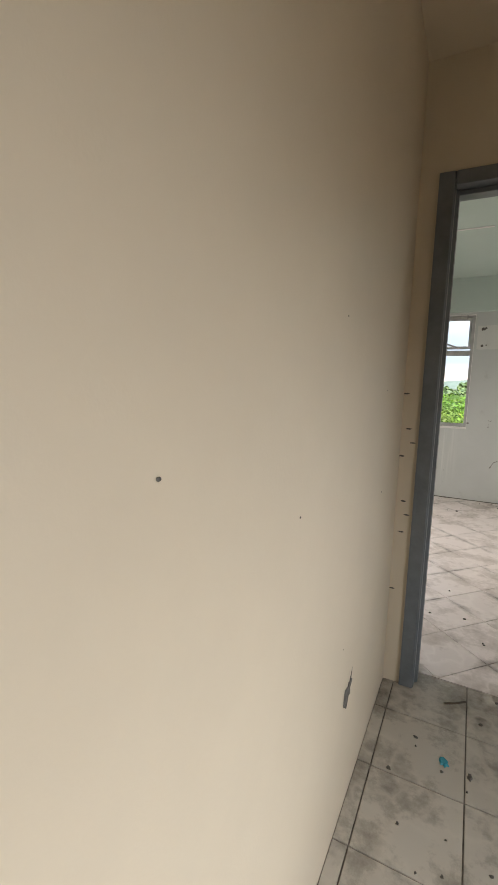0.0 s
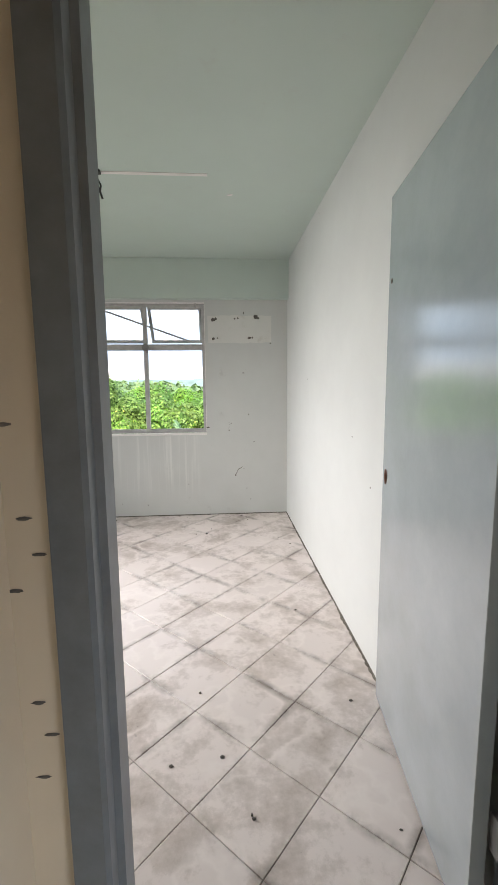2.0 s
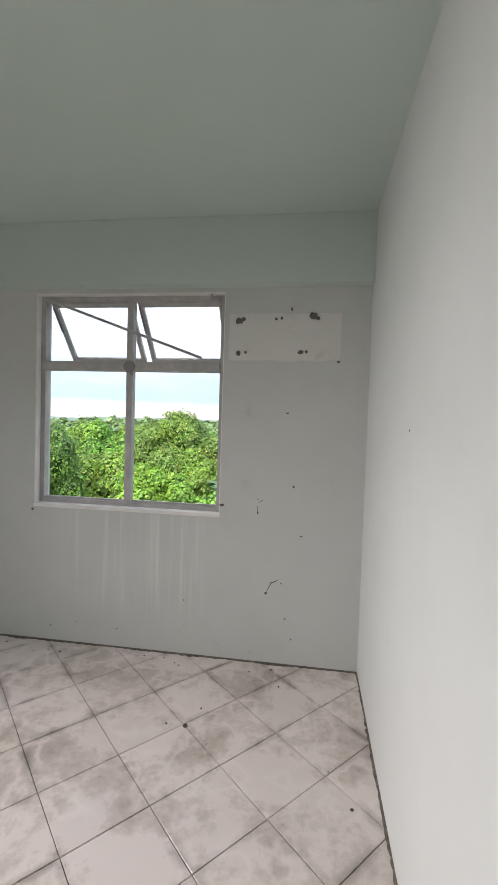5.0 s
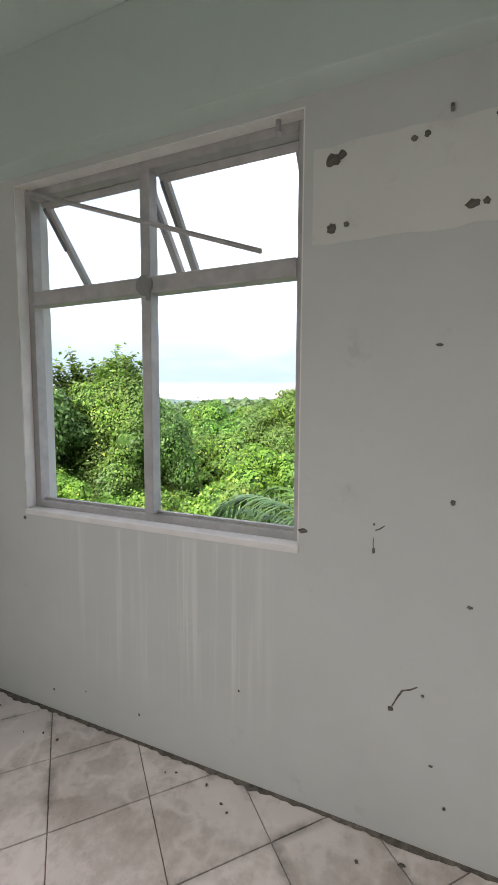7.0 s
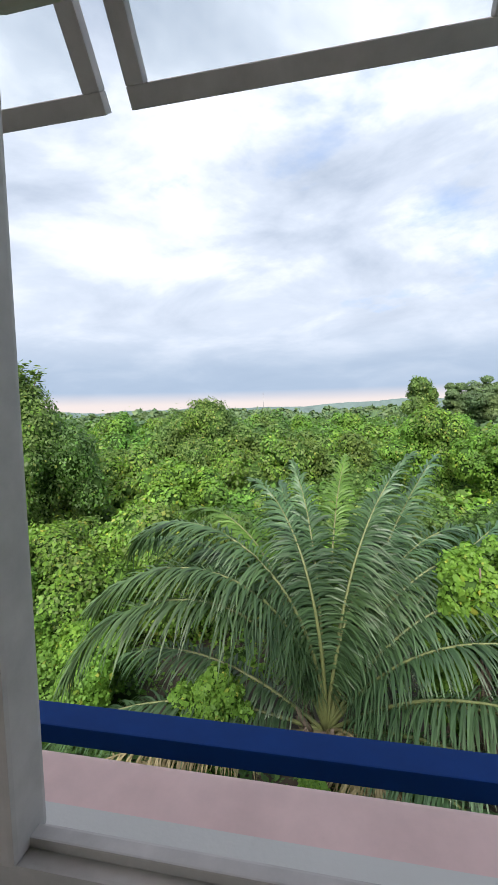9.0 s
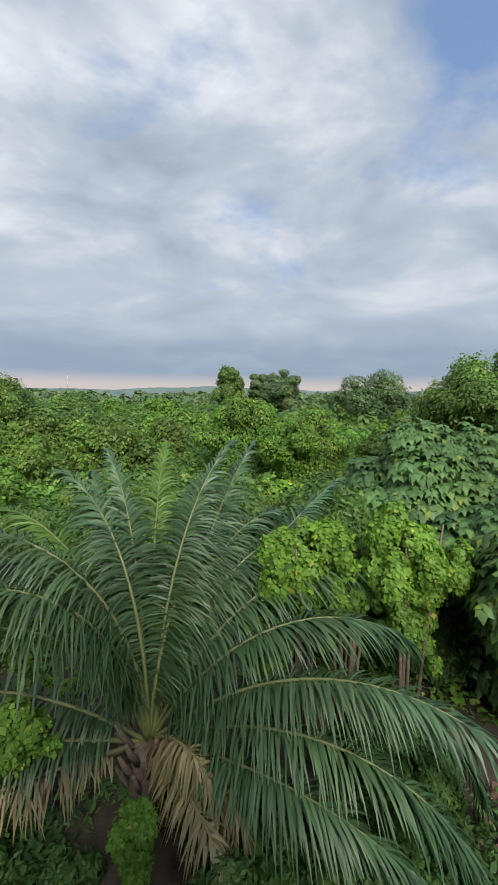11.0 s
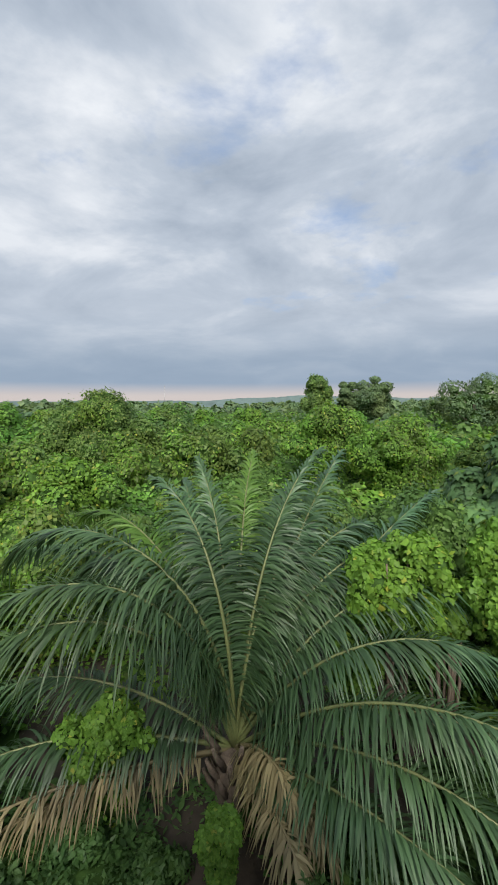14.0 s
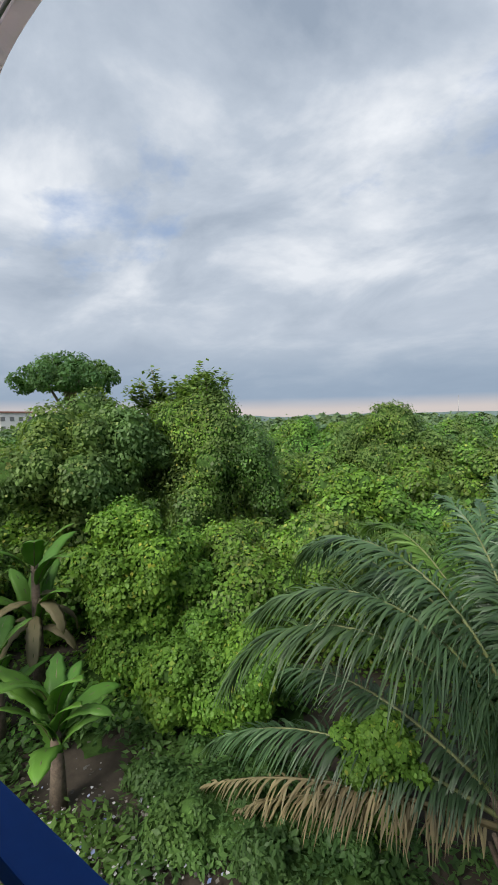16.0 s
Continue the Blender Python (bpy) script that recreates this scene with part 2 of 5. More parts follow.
def tile_mat(name, base, stain, lo=0.47, half=None):
    m, t, b = mat(name)
    o = t.nodes.new("ShaderNodeObjectInfo")
    co = t.nodes.new("ShaderNodeNewGeometry")
    tint = add_ramp(t, o.outputs["Random"], [(0.0, tuple(c * 0.9 for c in base)), (1.0, base)])

    def wn_(scale, detail, rough, off):
        mp = t.nodes.new("ShaderNodeMapping")
        mp.inputs["Location"].default_value = off
        n = t.nodes.new("ShaderNodeTexNoise")
        n.inputs["Scale"].default_value, n.inputs["Detail"].default_value, n.inputs["Roughness"].default_value = scale, detail, rough
        t.links.new(co.outputs["Position"], mp.inputs[0])
        t.links.new(mp.outputs[0], n.inputs["Vector"])
        return n.outputs["Fac"]
    s1 = add_ramp(t, wn_(2.6, 9, 0.72, (1, 2, 3)), [(lo, (0, 0, 0)), (lo + 0.05, (0.35, 0.35, 0.35)), (lo + 0.2, (1, 1, 1))])
    s2 = add_ramp(t, wn_(34, 5, 0.6, (5, 1, 3)), [(0.66, (0, 0, 0)), (0.74, (1, 1, 1))])
    c = add_mix(t, s1, tint, stain)
    m3 = t.nodes.new("ShaderNodeMath")
    m3.operation = "MULTIPLY"
    t.links.new(s2, m3.inputs[0])
    t.links.new(s1, m3.inputs[1])
    c = add_mix(t, m3.outputs[0], c, tuple(x * 0.35 for x in stain))
    smear = add_ramp(t, wn_(4.2, 4, 0.5, (2, 6, 1)), [(0.50, (0, 0, 0)), (0.56, (0.55, 0.55, 0.55)), (0.60, (0, 0, 0))])
    c = add_mix(t, smear, c, tuple(min(0.85, x * 1.08) for x in base))
    if half:   # dirt held along the joints, here and there
        oc = t.nodes.new("ShaderNodeTexCoord")
        ab = t.nodes.new("ShaderNodeVectorMath")
        ab.operation = "ABSOLUTE"
        t.links.new(oc.outputs["Object"], ab.inputs[0])
        dt = t.nodes.new("ShaderNodeVectorMath")
        dt.operation = "DOT_PRODUCT"
        dt.inputs[1].default_value = (1 / half[0], 1 / half[1], 0)
        t.links.new(ab.outputs[0], dt.inputs[0])
        rim = add_ramp(t, dt.outputs["Value"], [(0.80, (0, 0, 0)), (1.0, (0.85, 0.85, 0.85))])
        worn = add_ramp(t, wn_(3.6, 6, 0.65, (9, 4, 2)), [(0.48, (0, 0, 0)), (0.64, (1, 1, 1))])
        both = add_mix(t, 1.0, rim, worn, "MULTIPLY")
        c = add_mix(t, both, c, tuple(x * 0.5 for x in stain))
    t.links.new(c, b.inputs["Base Color"])
    rr = add_ramp(t, s1, [(0, (0.32,) * 3), (1, (0.62,) * 3)])
    t.links.new(rr, b.inputs["Roughness"])
    add_bump(t, b, wn_(9, 4, 0.5, (0, 0, 0)), 0.06, 0.004)
    return m


M_TILE = tile_mat("glazed beige floor tile", (0.80, 0.72, 0.685), (0.43, 0.365, 0.32), 0.485, (0.218, 0.2225))
M_TILE_HALL = tile_mat("worn hall floor tile", (0.56, 0.51, 0.44), (0.16, 0.135, 0.105), 0.45)
M_SOIL = plain("dark soil with litter", (0.045, 0.036, 0.026), 0.95, vary=0.55, scale=1.6, bump=0.6)
M_BARK = plain("grey-brown bark", (0.13, 0.10, 0.075), 0.9, vary=0.4, scale=12, bump=0.5)
M_DEADLEAF = leaf_mat("dry brown frond", (0.14, 0.112, 0.065), (0.32, 0.265, 0.165), translucent=0.2, rough=0.6)
M_PALM = leaf_mat("palm leaflets", (0.035, 0.078, 0.039), (0.088, 0.16, 0.079), translucent=0.22, rough=0.45, spec=0.45)
M_PALM_YOUNG = leaf_mat("young palm leaflets", (0.065, 0.135, 0.03), (0.15, 0.26, 0.06), translucent=0.35, rough=0.4)
M_RACHIS = plain("palm stalk", (0.12, 0.14, 0.05), 0.5, vary=0.2)
M_VINE = leaf_mat("bright vine leaves", (0.078, 0.18, 0.033), (0.195, 0.36, 0.068), (0.38, 0.40, 0.09), translucent=0.42)
M_LEAF = leaf_mat("mid green leaves", (0.065, 0.12, 0.035), (0.16, 0.245, 0.072), (0.28, 0.30, 0.09), translucent=0.36)
M_LEAF_DARK = leaf_mat("deep green leaves", (0.045, 0.10, 0.03), (0.105, 0.195, 0.06), translucent=0.33)
M_LEAF_BLUE = leaf_mat("grey-green large leaves", (0.06, 0.13, 0.05), (0.14, 0.25, 0.105), (0.24, 0.30, 0.06), translucent=0.36, rough=0.5)
M_BANANA = leaf_mat("banana leaves", (0.08, 0.20, 0.035), (0.18, 0.36, 0.075), translucent=0.4, rough=0.4)
# dark green standing in for the shade inside leaf masses
M_CORE = plain("dark core for inner shade", (0.040, 0.080, 0.020), 1.0, vary=0.6, scale=3, spec=0.05)
# leaf colour lightened and greyed: distance haze put into the base colour
M_FAR_HAZE = leaf_mat("far tree crowns paled for haze", (0.075, 0.125, 0.065), (0.15, 0.215, 0.105), translucent=0.3)
# bluish tint of the hills is aerial haze painted into the colour
M_HILL_HAZE = plain("distant wooded hills blued for haze", (0.105, 0.145, 0.14), 1.0, vary=0.25, scale=0.02, spec=0.0)


# mesh helpers
def link(name, bm, material, parent=None, label=""):
    me = bpy.data.meshes.new(name)
    bm.to_mesh(me)
    bm.free()
    if material:
        me.materials.append(material)
    ob = new(name, me)
    ob.parent = parent
    if label:
        ob["label"] = label
    return ob


def box_bm(lo, hi, bevel=0.0, bm=None):
    bm = bm or bmesh.new()
    c = [(a + b) / 2 for a, b in zip(lo, hi)]
    s = [b - a for a, b in zip(lo, hi)]
    r = bmesh.ops.create_cube(bm, size=1.0, matrix=Matrix.LocRotScale(c, None, s))
    if bevel:
        es = {e for v in r["verts"] for e in v.link_edges}
        bmesh.ops.bevel(bm, geom=list(es), offset=bevel, segments=2, affect="EDGES", profile=0.7)
    return bm


def part(name, bm, material, parent, label=""):
    return link(name, bm, material, parent, label)


def thing(name, at=(0, 0, 0), label="", category="", group="", kind=""):
    ob = new(name)
    ob.location = at
    ob.empty_display_size = 0.1
    return tagged(ob, label, category, group, kind)


def structure(name, bm, material, label=""):
    return tagged(link(name, bm, material), label, "", "", "structure")


def mesh_np(name, verts, faces, material, parent=None, smooth=False):
    """A mesh from numpy arrays: verts (n, 3), faces (m, k)."""
    me = bpy.data.meshes.new(name)
    n, (m, k) = len(verts), faces.shape
    me.vertices.add(n)
    me.vertices.foreach_set("co", np.ascontiguousarray(verts, dtype=np.float32).ravel())
    me.loops.add(m * k)
    me.loops.foreach_set("vertex_index", np.ascontiguousarray(faces, dtype=np.int32).ravel())
    me.polygons.add(m)
    me.polygons.foreach_set("loop_start", np.arange(m, dtype=np.int32) * k)
    me.update(calc_edges=True)
    if smooth:
        me.polygons.foreach_set("use_smooth", np.ones(m, dtype=bool))
    me.materials.append(material)
    ob = new(name, me)
    ob.parent = parent
    return ob


def wall_with_holes(axis, lo, hi, u0, u1, z0, z1, holes):
    """A wall slab across axis ('x' or 'y') from lo to hi, with rectangular holes (u0, u1, z0, z1)."""
    us = sorted({u0, u1, *[v for h in holes for v in h[:2]]})
    zs = sorted({z0, z1, *[v for h in holes for v in h[2:]]})
    bm = bmesh.new()

    def solid(i, j):
        if not (0 <= i < len(us) - 1 and 0 <= j < len(zs) - 1):
            return False
        u, z = (us[i] + us[i + 1]) / 2, (zs[j] + zs[j + 1]) / 2
        return not any(h[0] < u < h[1] and h[2] < z < h[3] for h in holes)

    def P(u, d, z):
        return (d, u, z) if axis == "x" else (u, d, z)

    def quad(*p):
        bm.faces.new([bm.verts.new(q) for q in p])
    for i in range(len(us) - 1):
        for j in range(len(zs) - 1):
            if not solid(i, j):
                continue
            a, b, c, d = us[i], us[i + 1], zs[j], zs[j + 1]
            quad(P(a, lo, c), P(b, lo, c), P(b, lo, d), P(a, lo, d))
            quad(P(a, hi, c), P(a, hi, d), P(b, hi, d), P(b, hi, c))
            if not solid(i - 1, j):
                quad(P(a, lo, c), P(a, lo, d), P(a, hi, d), P(a, hi, c))
            if not solid(i + 1, j):
                quad(P(b, lo, c), P(b, hi, c), P(b, hi, d), P(b, lo, d))
            if not solid(i, j - 1):
                quad(P(a, lo, c), P(a, hi, c), P(b, hi, c), P(b, lo, c))
            if not solid(i, j + 1):
                quad(P(a, lo, d), P(b, lo, d), P(b, hi, d), P(a, hi, d))
    bmesh.ops.remove_doubles(bm, verts=bm.verts, dist=1e-5)
    bmesh.ops.recalc_face_normals(bm, faces=bm.faces)
    return bm


# the room: plan
XL, XR = -2.25, 1.15          # side walls of the room
YD0, YD1 = 1.83, 1.985         # wall with the doorway
YW0, YW1 = 5.665, 5.83         # wall with the window
ZC = 2.607                       # ceiling
WX0, WX1, WZ0, WZ1 = -0.905, 0.307, 0.865, 2.204
HX0, HX1, HY0 = 0.09, 1.75, -2.6   # hall outside the room
DX0, DX1, DZ = 0.163, 1.135, 2.188  # hole for the door frame

structure("floor", box_bm((-2.5, -2.9, -0.30), (2.0, YW1 - 0.005, -0.005)), M_GROUT, "dirty tiled floor of an empty room")
structure("wall_north", wall_with_holes("y", YW0, YW1, XL - 0.15, XR + 0.15, -0.012, ZC + 0.2, [(WX0, WX1, WZ0, WZ1)]), M_WALL_WIN, "pale green window wall with stains")
structure("wall_east", box_bm((XR, YD1, -0.012), (XR + 0.15, YW0, ZC + 0.2)), M_WALL, "pale green painted side wall")
structure("wall_west", wall_with_holes("x", XL - 0.15, XL, YD1, YW0, -0.012, ZC + 0.2, [(2.8, 4.7, 0.8, 2.1)]), M_WALL, "pale green side wall with a wide window opening")
structure("wall_south", wall_with_holes("y", YD0, YD1, XL - 0.15, HX1 + 0.15, -0.012, ZC + 0.2, [(DX0, DX1, -0.012, DZ)]), M_HALL, "cream wall with the doorway")
structure("ceiling", box_bm((XL, YD1, ZC), (XR, YW0, ZC + 0.15)), M_CEIL, "pale green painted ceiling")
structure("beam", box_bm((XL, YW0 - 0.085, 2.229), (XR, YW0 + 0.01, ZC), 0.006), M_CEIL, "concrete beam over the window, painted green")
# hall
HALL_OPEN = (-1.2, 0.9, 0.45, 1.6)
structure("hall_wall_west", box_bm((HX0 - 0.15, HY0, -0.012), (HX0, YD0, ZC + 0.2)), M_HALL, "cream hall wall")
structure("hall_wall_east", wall_with_holes("x", HX1, HX1 + 0.15, HY0, YD0, -0.012, ZC + 0.2, [HALL_OPEN]), M_HALL, "cream hall wall with an open window")
structure("hall_wall_south", box_bm((HX0 - 0.15, HY0 - 0.15, -0.012), (HX1 + 0.15, HY0, ZC + 0.2)), M_HALL, "cream hall wall")
structure("hall_ceiling", box_bm((HX0, HY0, ZC), (HX1, YD0, ZC + 0.15)), M_HALL, "cream hall ceiling")

# door frame and door
def lofted(points, z0, z1, flip=False):
    """An upright prism over a plan outline."""
    bm = bmesh.new()
    a = [bm.verts.new((x, y, z0)) for x, y in points]
    b = [bm.verts.new((x, y, z1)) for x, y in points]
    n = len(points)
    for i in range(n):
        bm.faces.new((a[i], a[(i + 1) % n], b[(i + 1) % n], b[i]))
    bm.faces.new(a[::-1])
    bm.faces.new(b)
    bmesh.ops.recalc_face_normals(bm, faces=bm.faces)
    return bm


def build_door_frame():
    f = thing("door_frame", (0.65, YD0, 0), "grey-blue gloss painted door frame, scuffed and chipped", "door frame")
    f["kind"] = "structure"
    y0, y1 = YD0 - 0.014, YD1 + 0.012
    left = [(DX0, y0), (DX0 + 0.055, y0), (DX0 + 0.062, y0 + 0.012), (DX0 + 0.062, y0 + 0.05), (DX0 + 0.074, y0 + 0.06),
            (DX0 + 0.074, y0 + 0.115), (DX0 + 0.060, y0 + 0.12), (DX0 + 0.060, y1), (DX0, y1)]
    lj = part("jamb", lofted(left, 0.0, DZ), M_FRAME_DOOR, f)
    right = [(DX0 + DX1 - x, y) for x, y in left]
    rj = part("jamb", lofted(right, 0.0, DZ), M_FRAME_DOOR, f)
    bm = bmesh.new()
    box_bm((DX0 + 0.062, y0, DZ - 0.052), (DX1 - 0.062, y1, DZ), 0.004, bm)
    box_bm((DX0 + 0.074, y0 + 0.06, DZ - 0.072), (DX1 - 0.074, y0 + 0.115, DZ - 0.053), 0.004, bm)
    hd = part("head", bm, M_FRAME_DOOR, f)
    for o in (lj, rj, hd):
        o.location = (-0.65, -YD0, 0)
    for z in (0.28, 1.05, 1.85):
        bm = box_bm((DX1 - 0.078, YD1 - 0.02, z), (DX1 - 0.060, YD1 + 0.016, z + 0.10), 0.003)
        h = part("hinge", bm, M_DARK_METAL, f, "dull steel hinge plate")
        h.location = (-0.65, -YD0, 0)


def build_door():
    d = thing("door", (1.052, YD1 + 0.012, 0.012), "pale blue-grey flush door standing open against the wall", "door")
    d.rotation_euler = (0, 0, radians(90 - 6.0))
    w, h = 0.86, 2.075
    leaf = part("leaf", box_bm((0.0, 0.0, 0.0), (w, 0.038, h), 0.003), M_DOOR, d)
    bm = bmesh.new()
    bmesh.ops.create_circle(bm, cap_ends=True, radius=0.019, segments=20, matrix=Matrix.Translation((w - 0.045, 0.0395, 1.0)) @ Matrix.Rotation(radians(-90), 4, "X") @ Matrix.Diagonal((1, 1.7, 1, 1)))
    r = bmesh.ops.extrude_face_region(bm, geom=bm.faces[:])
    part("lock_hole", bm, M_RUST, d, "rusty hole where the lock was")
    bm = bmesh.new()
    bmesh.ops.create_uvsphere(bm, u_segments=10, v_segments=6, radius=0.008, matrix=Matrix.Translation((w - 0.04, 0.039, 1.76)) @ Matrix.Diagonal((1, 0.4, 1.3, 1)))
    part("screw_hole", bm, M_HOLE, d)
    part("edge_plate", box_bm((w, 0.008, 0.93), (w + 0.0025, 0.03, 1.1)), M_RUST, d, "rusty lock plate")


build_door_frame()
build_door()


# window: frame, sashes, stay
def build_window():
    w = thing("window_1", ((WX0 + WX1) / 2, 5.725, WZ0), "white steel window, upper sashes propped open, lower panes missing", "window", "", "structure")
    off = (-(WX0 + WX1) / 2, -5.725, -WZ0)
    y0, y1 = 5.716, 5.762
    mx = -0.302
    made = []
    fr = 0.034
    made.append(part("frame_stile", box_bm((WX0, y0, WZ0 + 0.02), (WX0 + fr, y1, WZ1), 0.004), M_WINFRAME, w))
    made.append(part("frame_stile", box_bm((WX1 - fr, y0, WZ0 + 0.02), (WX1, y1, WZ1), 0.004), M_WINFRAME, w))
    made.append(part("frame_head", box_bm((WX0 + fr, y0, WZ1 - fr), (WX1 - fr, y1, WZ1), 0.004), M_WINFRAME, w))
    bm = box_bm((WX0 + fr, y0, WZ0 + 0.02), (WX1 - fr, y1, WZ0 + 0.048), 0.004)
    box_bm((WX0 + fr, y0 + 0.018, WZ0 + 0.048), (WX1 - fr, y1 - 0.012, WZ0 + 0.060), 0.002, bm)
    made.append(part("frame_sill", bm, M_WINFRAME, w))
    made.append(part("mullion", box_bm((mx - 0.021, y0 - 0.004, WZ0 + 0.048), (mx + 0.021, y1, WZ1 - fr), 0.006), M_WINFRAME, w))
    made.append(part("transom", box_bm((WX0 + fr, y0 - 0.008, 1.737), (mx - 0.021, y1 + 0.004, 1.797), 0.008), M_WINFRAME, w))
    made.append(part("transom", box_bm((mx + 0.021, y0 - 0.008, 1.737), (WX1 - fr, y1 + 0.004, 1.797), 0.008), M_WINFRAME, w))
    # battered catch at the crossing
    bm = bmesh.new()
    bmesh.ops.create_cone(bm, cap_ends=True, segments=18, radius1=0.038, radius2=0.034, depth=0.012, matrix=Matrix.Translation((mx, y0 - 0.012, 1.766)) @ Matrix.Rotation(radians(90), 4, "X"))
    box_bm((mx + 0.01, y0 - 0.02, 1.71), (mx + 0.026, y0 - 0.006, 1.765), 0.003, bm)
    made.append(part("catch", bm, M_DARK_METAL, w, "corroded catch at the crossing of the bars"))
    for o in made:
        o.location = off
    # two top-hung sashes pushed out
    for a, b in ((WX0 + 0.036, mx - 0.022), (mx + 0.022, WX1 - 0.036)):
        s = part("sash", sash_frame(b - a, 0.44), M_WINFRAME, w)
        s.location = (a + off[0], 5.766 + off[1], 2.172 + off[2])
        s.rotation_euler = (radians(SASH_OPEN), 0, 0)
        g = part("pane", box_bm((0.028, 0.010, -0.412), (b - a - 0.028, 0.014, -0.03)), M_GLASS, s, "dusty clear glass")
        g.visible_shadow = False
        for xx in (0.004, b - a - 0.012):
            part("stay_arm", box_bm((xx, -0.012, -0.20), (xx + 0.008, 0.006, -0.02), 0.002), M_DARK_METAL, s)
    return w


def sash_frame(w, h):
    bm = bmesh.new()
    f, d = 0.030, 0.026
    box_bm((0, 0, -f), (w, d, 0), 0.003, bm)
    box_bm((0, 0, -h), (w, d, -h + f), 0.003, bm)
    box_bm((0, 0, -h + f), (f, d, -f), 0.003, bm)
    box_bm((w - f, 0, -h + f), (w, d, -f), 0.003, bm)
    return bm


def glass():
    m, t, b = mat("window glass")
    b.inputs["Base Color"].default_value = (0.95, 0.97, 0.96, 1)
    b.inputs["Roughness"].default_value = 0.02
    b.inputs["Transmission Weight"].default_value = 1.0
    b.inputs["IOR"].default_value = 1.15
    return m


SASH_OPEN = 40
M_GLASS = glass()
build_window()


def tube(points, radius, sides=8):
    """A round bar along points."""
    bm = bmesh.new()
    pts = [Vector(p) for p in points]
    rings = []
    for i, p in enumerate(pts):
        d = (pts[min(i + 1, len(pts) - 1)] - pts[max(i - 1, 0)]).normalized()
        u = d.orthogonal().normalized()
        v = d.cross(u)
        r = radius[i] if isinstance(radius, (list, tuple)) else radius
        rings.append([bm.verts.new(p + float(r) * (math.cos(6.28318 * k / sides) * u + math.sin(6.28318 * k / sides) * v)) for k in range(sides)])
    for a, b in zip(rings, rings[1:]):
        for k in range(sides):
            f = bm.faces.new((a[k], a[(k + 1) % sides], b[(k + 1) % sides], b[k]))
            f.smooth = True
    bm.faces.new(rings[0][::-1])
    bm.faces.new(rings[-1])
    bmesh.ops.recalc_face_normals(bm, faces=bm.faces)
    return bm


bar = link("window_bar", tube([(-0.865, 5.694, 2.185), (0.165, 5.682, 1.818)], 0.0085), M_WINFRAME)
tagged(bar, "loose grey bar hanging slanted across the upper window", "bar")
bolt = link("window_bolt", tube([(0.215, 5.69, 2.215), (0.215, 5.69, 2.17), (0.222, 5.675, 2.15)], 0.009), M_WINFRAME)
tagged(bolt, "small white bolt at the head of the window", "bolt")

# reveal and sills
structure("window_sill", box_bm((WX0, YW0 - 0.006, WZ0 - 0.002), (WX1, 5.714, WZ0 + 0.020), 0.004), M_WHITE, "white painted inner window sill")
structure("window_reveal_1", box_bm((WX0, YW0 + 0.002, WZ0 + 0.022), (WX0 + 0.005, 5.714, WZ1)), M_WHITE, "white painted reveal beside the window")
structure("window_reveal_2", box_bm((WX1 - 0.005, YW0 + 0.002, WZ0 + 0.022), (WX1, 5.714, WZ1)), M_WHITE, "white painted reveal beside the window")
structure("window_reveal_3", box_bm((WX0 + 0.005, YW0 + 0.002, WZ1 - 0.005), (WX1 - 0.005, 5.714, WZ1)), M_WHITE, "white painted head of the window opening")
structure("outer_sill", box_bm((WX0 - 0.02, 5.764, WZ0 - 0.06), (WX1 + 0.02, 5.92, WZ0 - 0.012), 0.006), M_PINK, "faded pink outer window sill")


# hood over the window outside, ledge and blue rail under it
def build_hood():
    s = thing("window_hood", (-0.35, 6.3, 2.3), "pale pink fibreglass sunshade with an arched valance", "sunshade")
    cx, half, spring, top = -0.78, 1.66, 2.78, 3.30
    y0, y1, zt = 7.12, 7.20, 3.55
    prof = []
    for k in range(0, 33):
        a = math.pi - math.pi * k / 32
        prof.append((half * math.cos(a), spring + (top - spring) * abs(math.sin(a)) ** 0.5))
    w = 0.22
    low = [(-half - w, spring), (-half - w * 0.6, spring - 0.09), (-half - 0.05, spring - 0.06)] + prof + [(half + 0.05, spring - 0.06), (half + w * 0.6, spring - 0.09), (half + w, spring)]
    bm = bmesh.new()
    cols = [[bm.verts.new((cx + x, y, z)) for y, z in ((y0, zl), (y0, zt), (y1, zt), (y1, zl))] for x, zl in low]
    for a, b in zip(cols, cols[1:]):
        for q in range(4):
            bm.faces.new((a[q], a[(q + 1) % 4], b[(q + 1) % 4], b[q]))
    bm.faces.new(cols[0])
    bm.faces.new(cols[-1][::-1])
    bmesh.ops.recalc_face_normals(bm, faces=bm.faces)
    o = part("valance", bm, M_HOOD, s, "arched pale pink valance")
    q = part("sheet", box_bm((cx - half - w, YW1, zt + 0.004), (cx + half + w, y1, zt + 0.03), 0.004), M_HOOD, s)
    # dark tube added along the arch for the shade on its inner edge
    rim = part("rim", tube([(cx + x, y0 - 0.02, zl) for x, zl in low[2:-2]], 0.009, 6), M_DARK_METAL, s, "dark grey strip standing in for the shaded arch edge")
    for p in (o, q, rim):
        p.location = (0.35, -6.3, -2.3)


